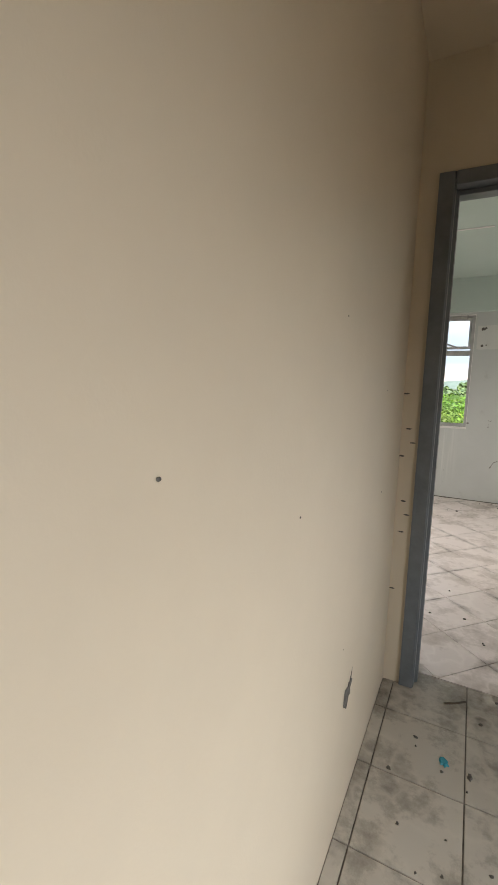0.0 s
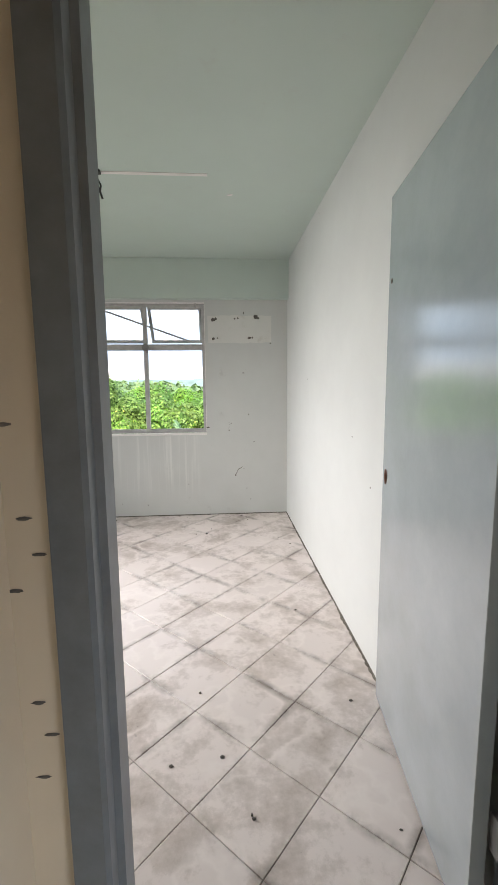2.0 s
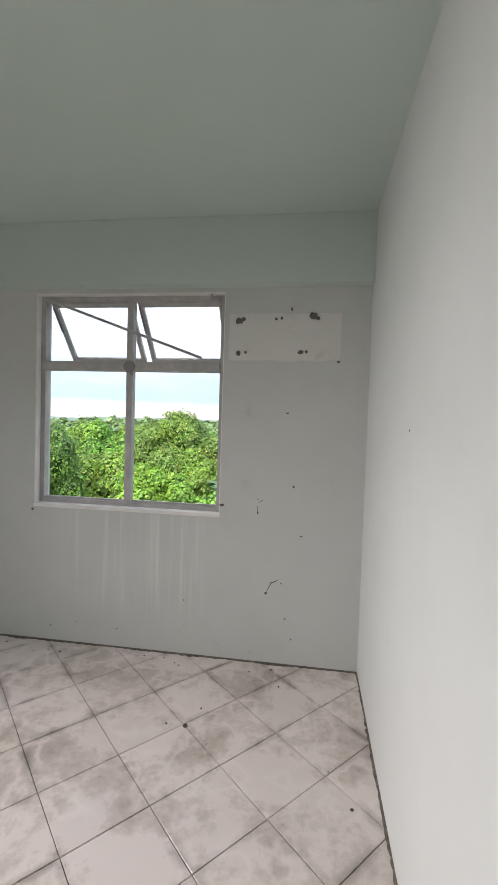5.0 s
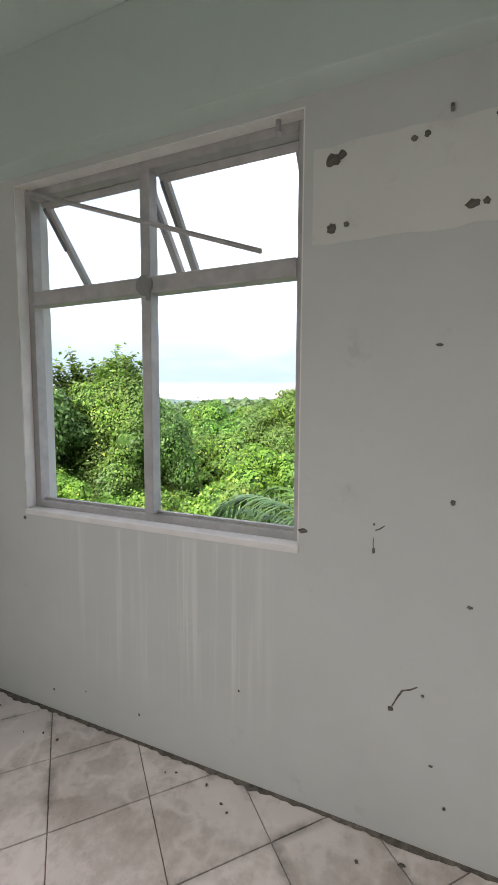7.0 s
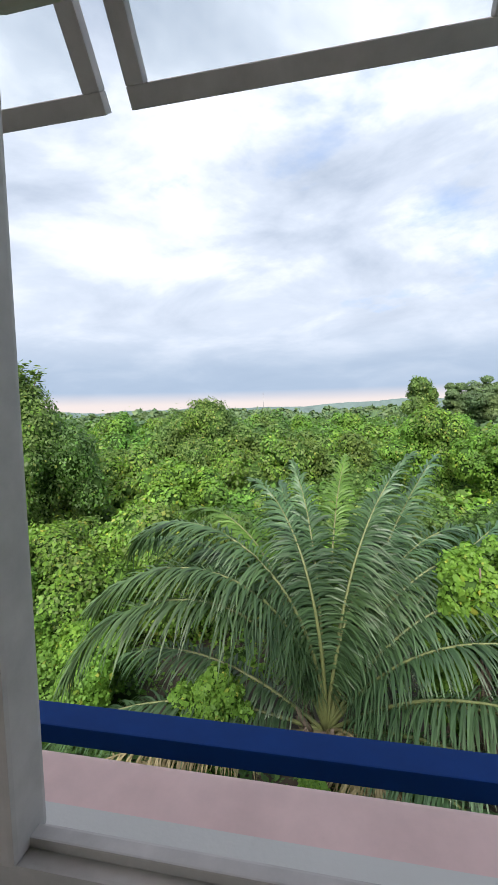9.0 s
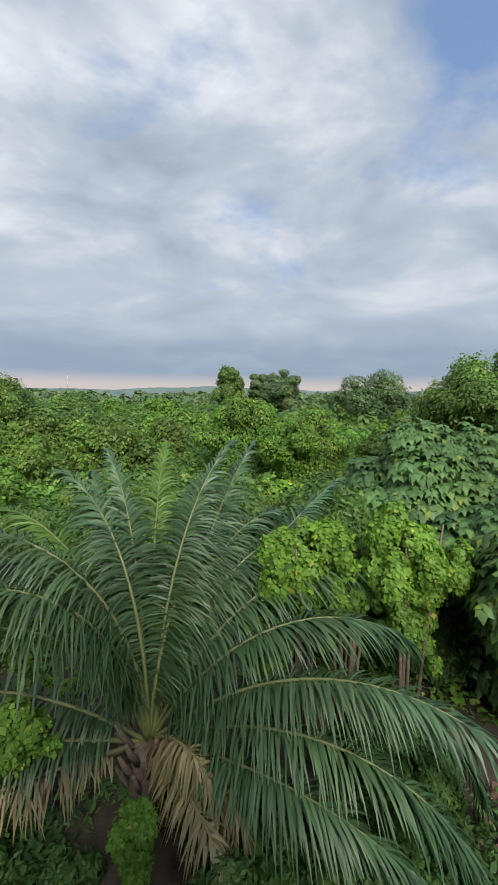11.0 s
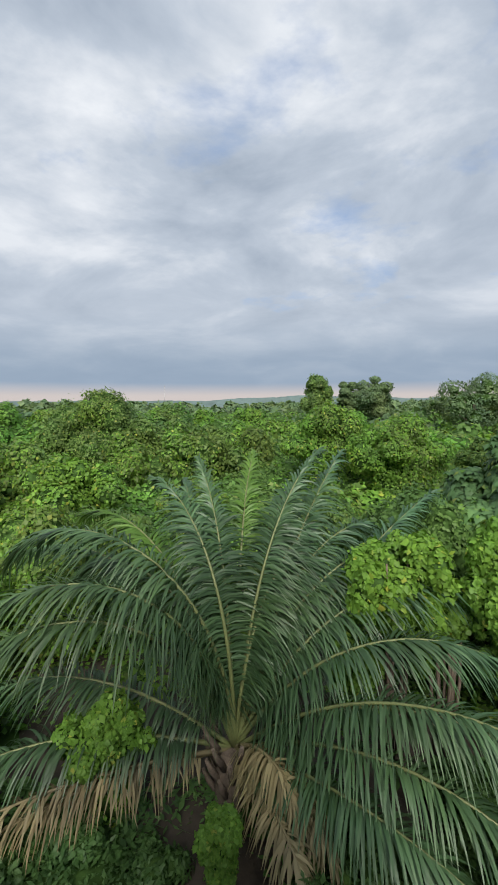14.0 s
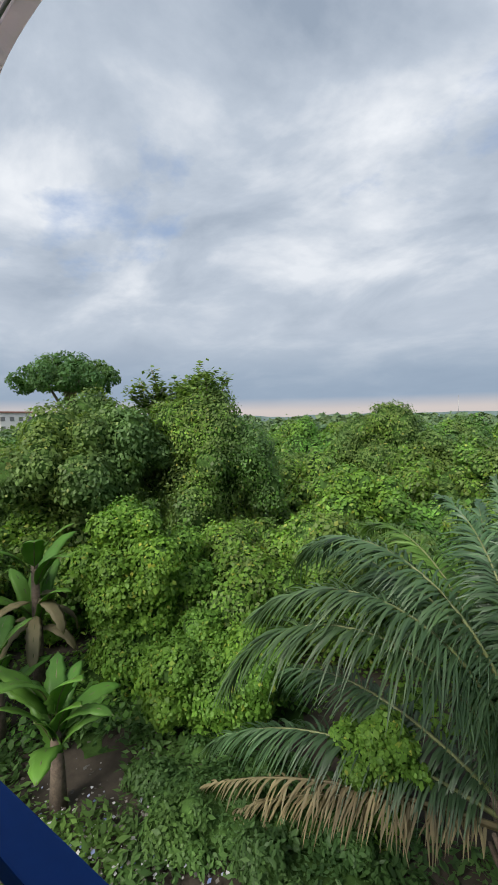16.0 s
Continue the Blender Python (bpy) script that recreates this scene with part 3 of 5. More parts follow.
def build_ledge():
    s = thing("window_ledge", (-0.35, 6.2, 0.0), "mossy concrete ledge with a dark blue rail below the window", "ledge")
    x0, x1 = -2.3, 1.6
    ob = [part("slab", box_bm((x0, YW1, -0.10), (x1, 6.42, 0.06), 0.01), M_MOSS, s, "moss-grown concrete slab"),
          part("rail", box_bm((x0, 6.48, 0.36), (x1, 6.58, 0.42), 0.006), M_BLUE, s, "dark blue painted rail")]
    for x in (x0 + 0.02, x1 - 0.10):
        ob.append(part("bracket", box_bm((x, 6.25, -0.04), (x + 0.08, 6.51, 0.362), 0.006), M_BLUE, s))
    for o in ob:
        o.location = (0.35, -6.2, 0)


def fibreglass():
    m, t, b = mat("pale pink fibreglass sheet")
    b.inputs["Base Color"].default_value = (0.80, 0.74, 0.74, 1)
    b.inputs["Roughness"].default_value = 0.6
    tr = t.nodes.new("ShaderNodeBsdfTranslucent")
    tr.inputs["Color"].default_value = (0.92, 0.85, 0.86, 1)
    mx = t.nodes.new("ShaderNodeMixShader")
    mx.inputs[0].default_value = 0.6
    t.links.new(b.outputs[0], mx.inputs[1])
    t.links.new(tr.outputs[0], mx.inputs[2])
    t.links.new(mx.outputs[0], t.nodes["Material Output"].inputs["Surface"])
    return m


M_HOOD = fibreglass()
build_hood()
build_ledge()


# wall marks
def blot(name, x, y, z, w, h, material, label, category, seed, axis="y", depth=0.004, rough=0.35):
    """A small ragged chip or spot lying on a wall that faces -y ('y'), -x ('x') or +x ('X'), or on the floor ('z')."""
    rnd = random.Random(seed)
    bm = bmesh.new()
    n = 14
    ring = []
    for k in range(n):
        a = 6.28318 * k / n
        r = 1 - rough * rnd.random()
        ring.append((0.5 * w * r * math.cos(a), 0.5 * h * r * math.sin(a)))
    put = {"y": lambda u, v, d: (u, -d, v), "x": lambda u, v, d: (-d, u, v), "X": lambda u, v, d: (d, u, v), "z": lambda u, v, d: (u, v, d)}[axis]
    out = [bm.verts.new(put(u, v, 0.0005)) for u, v in ring]
    inn = [bm.verts.new(put(0.7 * u, 0.7 * v, depth)) for u, v in ring]
    for k in range(n):
        bm.faces.new((out[k], out[(k + 1) % n], inn[(k + 1) % n], inn[k]))
    bm.faces.new(inn)
    bmesh.ops.recalc_face_normals(bm, faces=bm.faces)
    ob = link(name, bm, material)
    ob.location = (x, y, z)
    return tagged(ob, label, category)


def ac_patch():
    bm = bmesh.new()
    rnd = random.Random(3)
    x0, x1, z0, z1 = 0.335, 0.985, 1.805, 2.075
    loop = [(x0, z0)] + [(x0 + (x1 - x0) * k / 12, z0 + rnd.uniform(-0.006, 0.006)) for k in range(1, 12)] + [(x1, z0 + 0.004)]
    loop += [(x1, z1)] + [(x1 - (x1 - x0) * k / 12, z1 + rnd.uniform(-0.006, 0.006)) for k in range(1, 12)] + [(x0, z1)]
    a = [bm.verts.new((x, YW0 - 0.002, z)) for x, z in loop]
    b = [bm.verts.new((x, YW0 + 0.001, z)) for x, z in loop]
    bm.faces.new(a)
    for i in range(len(loop)):
        bm.faces.new((a[i], b[i], b[(i + 1) % len(loop)], a[(i + 1) % len(loop)]))
    bmesh.ops.recalc_face_normals(bm, faces=bm.faces)
    tagged(link("plaster_patch", bm, M_PATCH), "unpainted patch where an air conditioner hung", "wall patch")


ac_patch()
HOLES = [(0.392, 2.035, 0.055, 0.045), (0.418, 2.045, 0.03, 0.03), (0.824, 2.062, 0.055, 0.05), (0.850, 2.05, 0.03, 0.025), (0.393, 1.845, 0.035, 0.038),
         (0.435, 1.852, 0.02, 0.02), (0.758, 1.853, 0.042, 0.03), (0.790, 1.856, 0.022, 0.022), (0.610, 2.045, 0.02, 0.018), (0.643, 2.05, 0.02, 0.022), (0.700, 2.10, 0.012, 0.03), (0.975, 1.80, 0.018, 0.015)]
for i, (x, z, w, h) in enumerate(HOLES):
    blot("drill_hole", x, YW0 - 0.0025, z, w, h, M_HOLE, "broken screw hole in the bare plaster", "hole", 20 + i, depth=0.003)
MARKS = [(0.321, 0.939, 0.035, 0.02), (-0.915, 0.845, 0.022, 0.02), (0.745, 1.07, 0.016, 0.02), (0.602, 0.426, 0.022, 0.02), (0.690, 0.49, 0.012, 0.012), (0.694, 1.50, 0.022, 0.012),
         (0.538, 0.985, 0.008, 0.01), (0.538, 0.905, 0.012, 0.022), (0.80, 0.78, 0.018, 0.012), (0.10, 0.34, 0.010, 0.014), (-0.33, 0.12, 0.012, 0.012), (-0.60, 0.14, 0.008, 0.01), (-0.78, 0.10, 0.012, 0.012), (0.72, 0.28, 0.014, 0.01), (0.76, 0.16, 0.012, 0.014)]
for i, (x, z, w, h) in enumerate(MARKS):
    blot("wall_mark", x, YW0 - 0.0003, z, w, h, M_HOLE, "small dark chip in the wall paint", "wall mark", 50 + i, depth=0.002)


def crack(pts, width, label, axis="y", wall=YW0):
    """A thin ragged crack or scratch along points (u, z) of a wall."""
    bm = bmesh.new()
    prev = None
    for i, (u, z) in enumerate(pts):
        w = width * (0.5 + 0.5 * math.sin(math.pi * (i + 0.5) / len(pts)))
        q = ((u - w, wall - 0.0012, z + w), (u + w, wall - 0.0012, z - w)) if axis == "y" else ((wall + 0.0012, u - w, z + w), (wall + 0.0012, u + w, z - w))
        cur = [bm.verts.new(p) for p in q]
        if prev:
            bm.faces.new((prev[0], prev[1], cur[1], cur[0]))
        prev = cur
    tagged(link("scratch", bm, M_HOLE), label, "scratch")


crack([(0.606, 0.435), (0.622, 0.47), (0.634, 0.492), (0.655, 0.50), (0.675, 0.514)], 0.0022, "thin dark crack in the wall paint")
crack([(0.542, 0.967), (0.556, 0.974), (0.568, 0.984)], 0.0016, "thin dark scratch in the wall paint")
crack([(0.538, 0.905), (0.537, 0.925), (0.537, 0.945)], 0.0014, "thin dark scratch in the wall paint")

for i, (y, z) in enumerate([(3.42, 1.10), (3.12, 0.89), (4.27, 2.55), (4.6, 1.42), (2.95, 1.62)]):
    blot("wall_mark", XR - 0.0003, y, z, 0.012, 0.010, M_HOLE, "small dark chip in the wall paint", "wall mark", 110 + i, "x", 0.002)

# ceiling: pale line of the old cable trunking, rosette, wires
structure("ceiling_strip", box_bm((-1.6, 3.865, ZC - 0.004), (0.39, 3.895, ZC), 0.001), M_WHITE, "pale strip left by cable trunking")
blot("ceiling_spot", 0.53, 4.15, ZC, 0.05, 0.04, M_WHITE, "white filler spot on the ceiling", "spot", 5, "z", -0.003)
wires = thing("ceiling_wires", (-0.26, 3.86, ZC), "cut black wires hanging from the ceiling", "wires")
part("cable", tube([(0.0, 0.0, 0.0), (0.01, 0.0, -0.04), (0.03, -0.01, -0.10), (0.05, -0.02, -0.16)], 0.006), M_BLACK, wires)
part("cable", tube([(0.0, 0.0, -0.005), (0.015, -0.01, -0.03), (0.045, -0.02, -0.09), (0.04, -0.03, -0.13)], 0.005), M_BLACK, wires)
part("terminal", box_bm((-0.04, -0.02, -0.016), (0.04, 0.02, 0.0), 0.004), M_BLACK, wires)

# hall marks
blot("wall_chip", HX0 + 0.0005, 1.10, 0.435, 0.13, 0.13, M_HOLE, "ragged dark chip low in the hall wall", "hole", 71, "X", 0.002, 0.75)
for i, (y, z) in enumerate([(0.60, 1.117), (0.194, 1.267), (0.858, 1.515), (1.438, 0.983), (1.414, 1.345), (1.0, 0.62)]):
    blot("nail_hole", HX0 + 0.0005, y, z, 0.010, 0.006, M_HOLE, "small dark nail mark in the hall wall", "wall mark", 80 + i, "X", 0.001)
for i, z in enumerate([1.33, 1.18, 1.12, 1.06, 0.86, 0.80, 0.45, 0.72]):
    blot("wall_mark", 0.10 + 0.02 * (i % 3), YD0 - 0.0005, z, 0.03, 0.008, M_HOLE, "short dark scratch beside the door frame", "wall mark", 90 + i, "y", 0.001)

# loose bits on the floor
rb = random.Random(11)
M_GRIME = plain("dark grime", (0.13, 0.115, 0.095), 0.95, vary=0.6, scale=40)


def grime_line(name, a, b, side, seed, wide):
    """A ragged line of dirt on the floor along the foot of a wall."""
    g = random.Random(seed)
    bm = bmesh.new()
    n = int((Vector(b) - Vector(a)).length / 0.012)
    prev = None
    for k in range(n + 1):
        p = Vector(a).lerp(Vector(b), k / n)
        w = wide * (0.2 + 1.1 * abs(noise.noise((k * 0.05, seed, 0))) + 0.7 * abs(noise.noise((k * 0.23, seed, 5))) + 0.15 * g.random())
        cur = [bm.verts.new((p.x, p.y, 0.0075)), bm.verts.new((p.x + side[0] * w, p.y + side[1] * w, 0.0012))]
        if prev:
            bm.faces.new((prev[0], prev[1], cur[1], cur[0]))
        prev = cur
    tagged(link(name, bm, M_GRIME), "dark dirt gathered along the foot of the wall", "dirt")


grime_line("dirt", (-1.6, YW0, 0), (XR, YW0, 0), (0, -1), 1, 0.024)
grime_line("dirt", (XR, 2.9, 0), (XR, YW0, 0), (-1, 0), 2, 0.018)
for i in range(46):
    x, y = (rb.uniform(0.2, 1.0), rb.uniform(1.0, 2.6)) if i < 22 else (rb.uniform(-1.2, 1.05), rb.choice([rb.uniform(5.52, 5.65), rb.uniform(2.4, 5.6)]))
    s = rb.uniform(0.005, 0.016)
    blot("debris", x, y, 0.0004, s * rb.uniform(0.7, 1.8), s, M_HOLE, "dark crumb of dirt on the floor tiles", "debris", 200 + i, "z", rb.uniform(0.003, 0.008), 0.5)
blot("debris", 0.30, 5.05, 0.0004, 0.03, 0.025, M_HOLE, "dark crumb of dirt on the floor tiles", "debris", 301, "z", 0.012, 0.5)
M_TEAL = plain("teal plastic", (0.02, 0.30, 0.38), 0.4)
blot("plastic_scrap", 0.375, 1.46, 0.0004, 0.045, 0.055, M_TEAL, "crumpled turquoise plastic scrap on the hall floor", "litter", 302, "z", 0.006, 0.5)
blot("debris", 0.46, 1.435, 0.0004, 0.02, 0.04, M_HOLE, "dark crumb of dirt on the floor tiles", "debris", 303, "z", 0.01, 0.5)
tagged(link("stick", tube([(0.36, 1.78, 0.006), (0.40, 1.80, 0.008), (0.44, 1.835, 0.006)], 0.004), M_BARK), "small broken stick on the hall floor", "stick")


# floor tiles
def clip_poly(poly, x0, x1, y0, y1):
    for ax, lim, sg in ((0, x0, 1), (0, x1, -1), (1, y0, 1), (1, y1, -1)):
        out = []
        for i, p in enumerate(poly):
            q = poly[(i + 1) % len(poly)]
            a, b = sg * (p[ax] - lim), sg * (q[ax] - lim)
            if a >= 0:
                out.append(p)
            if a * b < 0:
                f = a / (a - b)
                out.append((p[0] + f * (q[0] - p[0]), p[1] + f * (q[1] - p[1])))
        poly = out
        if len(poly) < 3:
            return []
    return poly


def tile_mesh(poly, name="tile", h=0.012, bev=0.0022):
    """A tile with a chamfered top edge over a plan outline about its middle."""
    n = len(poly)
    cx, cy = sum(p[0] for p in poly) / n, sum(p[1] for p in poly) / n
    v = []
    for z, k in ((-h, 0), (-0.0015, 0), (0.0, 1)):
        for x, y in poly:
            d = math.hypot(cx - x, cy - y) or 1
            v.append((x + k * bev * (cx - x) / d, y + k * bev * (cy - y) / d, z))
    f = [[2 * n + i for i in range(n)]]
    for a in (0, n):
        f += [[a + i, a + (i + 1) % n, a + n + (i + 1) % n, a + n + i] for i in range(n)]
    me = bpy.data.meshes.new(name)
    me.from_pydata(v, [], f)
    return me


def lay_tiles():
    floor = bpy.data.objects["floor"]
    T, U, gap = 0.218, 0.2225, 0.0022
    rnd = random.Random(5)

    def skew(x, y):
        """The tiler's line runs slightly off the walls."""
        return x - 0.010 * (y - 3.3), y + 0.048 * (x - 0.6)
    shape = [(T - gap, 0), (0, U - gap), (-T + gap, 0), (0, -U + gap)]
    shape = [(x - 0.010 * y, y + 0.048 * x) for x, y in shape]
    full = tile_mesh(shape)
    full.materials.append(M_TILE)
    x0, x1, y0, y1 = XL + 0.002, XR - 0.002, 1.954, YW0 - 0.002
    for i in range(-14, 8):
        for j in range(-12, 14):
            if (i + j) % 2 == 0:
                continue
            cx, cy = skew(0.304 + i * T, 3.744 + j * U)
            c = clip_poly([(cx + x, cy + y) for x, y in shape], x0, x1, y0, y1)
            if not c:
                continue
            area = abs(sum(a[0] * b[1] - b[0] * a[1] for a, b in zip(c, c[1:] + c[:1]))) / 2
            if area < 0.0006:
                continue
            if len(c) == 4 and area > 0.99 * 2 * (T - gap) * (U - gap):
                ob = new("tile", full)
            else:
                me = tile_mesh([(x - cx, y - cy) for x, y in c])
                me.materials.append(M_TILE)
                ob = new("tile", me)
            ob.location = (cx, cy, rnd.uniform(-0.0007, 0.0004))
            ob.rotation_euler = (rnd.uniform(-0.002, 0.002), rnd.uniform(-0.002, 0.002), 0)
            ob.parent = floor
    W, H = 0.306, 0.315
    for i in range(-3, 7):
        for j in range(15):
            ax, ay = 0.445 + i * W, 1.952 - (j + 1) * H
            poly = [(ax + gap, ay + gap), (ax + W - gap, ay + gap), (ax + W - gap, ay + H - gap), (ax + gap, ay + H - gap)]
            c = clip_poly(poly, HX0 + 0.002, HX1 - 0.002, HY0 + 0.002, 1.95)
            if not c:
                continue
            cx, cy = ax + W / 2, ay + H / 2
            me = tile_mesh([(x - cx, y - cy) for x, y in c])
            me.materials.append(M_TILE_HALL)
            ob = new("tile", me)
            ob.location = (cx, cy, rnd.uniform(-0.0008, 0.0004))
            ob.parent = floor


# outdoors: ground, far land
def build_ground():
    rng = np.random.default_rng(4)
    rr = np.concatenate([np.linspace(0.5, 30, 60), np.geomspace(31, 3000, 50)])
    na = 120
    a = np.linspace(0, 2 * np.pi, na, endpoint=False)
    R, A = np.meshgrid(rr, a, indexing="ij")
    x, y = R * np.cos(A), 8 + R * np.sin(A)
    z = GROUND + 0.10 * np.sin(1.3 * x + 0.7 * y) * np.cos(0.9 * y - 0.4 * x) + 0.06 * np.sin(3.1 * x) * np.sin(2.7 * y + 1)
    z = np.where(R > 60, GROUND, z) + rng.normal(0, 0.015, z.shape) * (R < 30)
    v = np.stack([x, y, z], -1).reshape(-1, 3)
    i, j = np.meshgrid(np.arange(len(rr) - 1), np.arange(na), indexing="ij")
    f = np.stack([i * na + j, (i + 1) * na + j, (i + 1) * na + (j + 1) % na, i * na + (j + 1) % na], -1).reshape(-1, 4)
    v = np.concatenate([v, [[0, 8, GROUND]]])
    g = mesh_np("ground", v, f, M_SOIL, smooth=True)
    tagged(g, "dark littered soil under dense undergrowth", "ground", "", "structure")


GROUND = -5.2
build_ground()
structure("lower_facade", box_bm((-2.4, -2.75, GROUND - 0.3), (1.9, YW1 - 0.006, -0.31)), M_WHITE, "white rendered wall of the storeys below")


# two unseen blocks, added to keep the sun off the near ground and plants
structure("shade_block_1", box_bm((-17.0, -2.75, GROUND - 0.3), (-8.0, 5.4, ZC + 0.5)), M_WHITE, "unseen white block added to shade the nearer plants")
structure("shade_block_2", box_bm((7.0, -2.75, GROUND - 0.3), (16.0, 5.4, ZC + 0.5)), M_WHITE, "unseen white block added to shade the nearer plants")
structure("roof", box_bm((-2.45, -2.8, ZC + 0.2), (1.95, 5.9, ZC + 0.5)), M_WHITE, "flat concrete roof over the room")


def build_hills():
    rng = np.random.default_rng(9)
    n = 400
    a = np.linspace(radians(-20), radians(200), n)
    h = 22 + 7 * np.sin(a * 5.1 + 1) + 4 * np.sin(a * 13 + 2) + 1.8 * np.sin(a * 41) + rng.normal(0, 0.7, n)
    d = 1500.0
    rows = []
    for k, (dd, hh) in enumerate(((d - 60, 0.0), (d, 1.0), (d + 400, 1.25))):
        rows.append(np.stack([dd * np.cos(a), dd * np.sin(a), np.where(hh == 0, GROUND, h * hh)], -1))
    v = np.concatenate(rows)
    i, j = np.meshgrid(np.arange(2), np.arange(n - 1), indexing="ij")
    f = np.stack([i * n + j, (i + 1) * n + j, (i + 1) * n + j + 1, i * n + j + 1], -1).reshape(-1, 4)
    tagged(mesh_np("backdrop", v, f, M_HILL_HAZE, smooth=True), "low wooded hills on the horizon, tinted blue-green for haze", "hills", "", "structure")


build_hills()


# foliage
def lump_points(lumps, n, rng, keep=0.9, zmin=GROUND):
    """Points and outward normals on the union of ellipsoids (cx, cy, cz, rx, ry, rz)."""
    L = np.asarray(lumps, dtype=float)
    area = (L[:, 3] * L[:, 4] + L[:, 3] * L[:, 5] + L[:, 4] * L[:, 5])
    pick = rng.choice(len(L), size=int(n * 1.9), p=area / area.sum())
    d = rng.normal(size=(len(pick), 3))
    d /= np.linalg.norm(d, axis=1, keepdims=True)
    C, Rr = L[pick, :3], L[pick, 3:]
    bump = 1 + 0.09 * np.sin(5 * d[:, 0] + 2.1 * pick) * np.sin(4 * d[:, 1] + 1.3 * pick) + 0.07 * np.sin(9 * d[:, 2] + pick)
    depth = 1 + rng.normal(-0.03, 0.09, len(pick)) + 0.28 * (rng.random(len(pick)) < 0.05) * rng.random(len(pick))
    p = C + Rr * d * (bump * depth)[:, None]
    nrm = d / Rr
    nrm /= np.linalg.norm(nrm, axis=1, keepdims=True)
    ok = p[:, 2] > zmin + 0.05
    w_ = 2.2 / max(0.25, float(L[:, 3:].max()) ** 0.5)
    ph = 3.7 * len(L)
    holes = np.sin(w_ * 1.9 * p[:, 0] + 1.7 * np.sin(w_ * 1.3 * p[:, 2] + ph)) * np.sin(w_ * 1.7 * p[:, 1] + ph) * 0.5 + np.sin(w_ * 4.1 * p[:, 2] + 2 * np.sin(w_ * 3 * p[:, 0])) * 0.35
    ok &= holes + rng.normal(0, 0.22, len(p)) > -0.46
    for k in range(len(L)):
        q = (p - L[k, :3]) / L[k, 3:]
        ok &= (pick == k) | ((q * q).sum(1) > keep * keep)
    p, nrm = p[ok][:n], nrm[ok][:n]
    return p, nrm


def leaves_mesh(name, p, nrm, size, rng, material, parent, hang=0.6, flat=0.7, ratio=0.62, vary=0.35):
    """Folded pointed leaves at p, lying over the outward side and hanging."""
    n = len(p)
    if n == 0:
        return None
    r = rng.normal(size=(n, 3))
    up = nrm * (flat + 0.3) + 0.42 * r + np.array([0, 0, 0.35])
    up /= np.linalg.norm(up, axis=1, keepdims=True)
    ax = rng.normal(size=(n, 3)) + nrm * 0.5 + np.array([0, 0, -1.6 * hang])
    ax -= up * (ax * up).sum(1, keepdims=True)
    ax /= np.linalg.norm(ax, axis=1, keepdims=True) + 1e-9
    sd = np.cross(up, ax)
    s = size * (1 + vary * rng.normal(size=n)).clip(0.4, 1.9)[:, None]
    w = s * ratio * 0.5
    base = p - ax * s * 0.4
    v = np.stack([base, base + ax * s * 0.42 + sd * w - up * w * 0.35, base + ax * s - up * s * 0.12, base + ax * s * 0.42 - sd * w - up * w * 0.35], 1).reshape(-1, 3)
    i = np.arange(n)[:, None] * 4
    f = np.concatenate([i + np.array([[0, 1, 2]]), i + np.array([[0, 2, 3]])])
    return mesh_np(name, v, f, material, parent)


def whorls_mesh(name, p, nrm, size, rng, material, parent, per=7):
    """Whorls of long leaves drooping from the shoot tips at p."""
    n = len(p)
    ax0 = nrm * 0.7 + np.array([0, 0, 0.75]) + rng.normal(0, 0.2, (n, 3))
    ax0 /= np.linalg.norm(ax0, axis=1, keepdims=True)
    t1 = np.cross(ax0, rng.normal(size=(n, 3)))
    t1 /= np.linalg.norm(t1, axis=1, keepdims=True)
    t2 = np.cross(ax0, t1)
    V, F = [], []
    for k in range(per):
        a = 6.28318 * (k + rng.normal(0, 0.15, n)) / per
        d = t1 * np.cos(a)[:, None] + t2 * np.sin(a)[:, None]
        s = (size * rng.uniform(0.7, 1.25, n))[:, None]
        w = np.cross(ax0, d) * s * 0.31
        m1 = p + d * s * 0.45 + ax0 * s * 0.10
        m1[:, 2] -= 0.10 * s[:, 0]
        tip = p + d * s * 0.82
        tip[:, 2] -= s[:, 0] * rng.uniform(0.2, 0.6, n)
        base = p + d * s * 0.05
        fold = ax0 * s * 0.06
        v = np.stack([base, m1 + w - fold, tip, m1 - w - fold, m1], 1)
        V.append(v.reshape(-1, 3))
        i = (np.arange(n) * 5 + k * n * 5)[:, None]
        F += [i + np.array([[0, 1, 4]]), i + np.array([[1, 2, 4]]), i + np.array([[2, 3, 4]]), i + np.array([[3, 0, 4]])]
    return mesh_np(name, np.concatenate(V), np.concatenate(F), material, parent)


# dark blobs added inside the leaves: they block light and show as shade
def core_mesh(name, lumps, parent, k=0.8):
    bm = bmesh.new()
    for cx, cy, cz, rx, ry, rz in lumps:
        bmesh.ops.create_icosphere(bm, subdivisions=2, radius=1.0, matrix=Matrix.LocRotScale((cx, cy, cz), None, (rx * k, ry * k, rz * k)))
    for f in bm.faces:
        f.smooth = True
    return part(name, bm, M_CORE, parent)


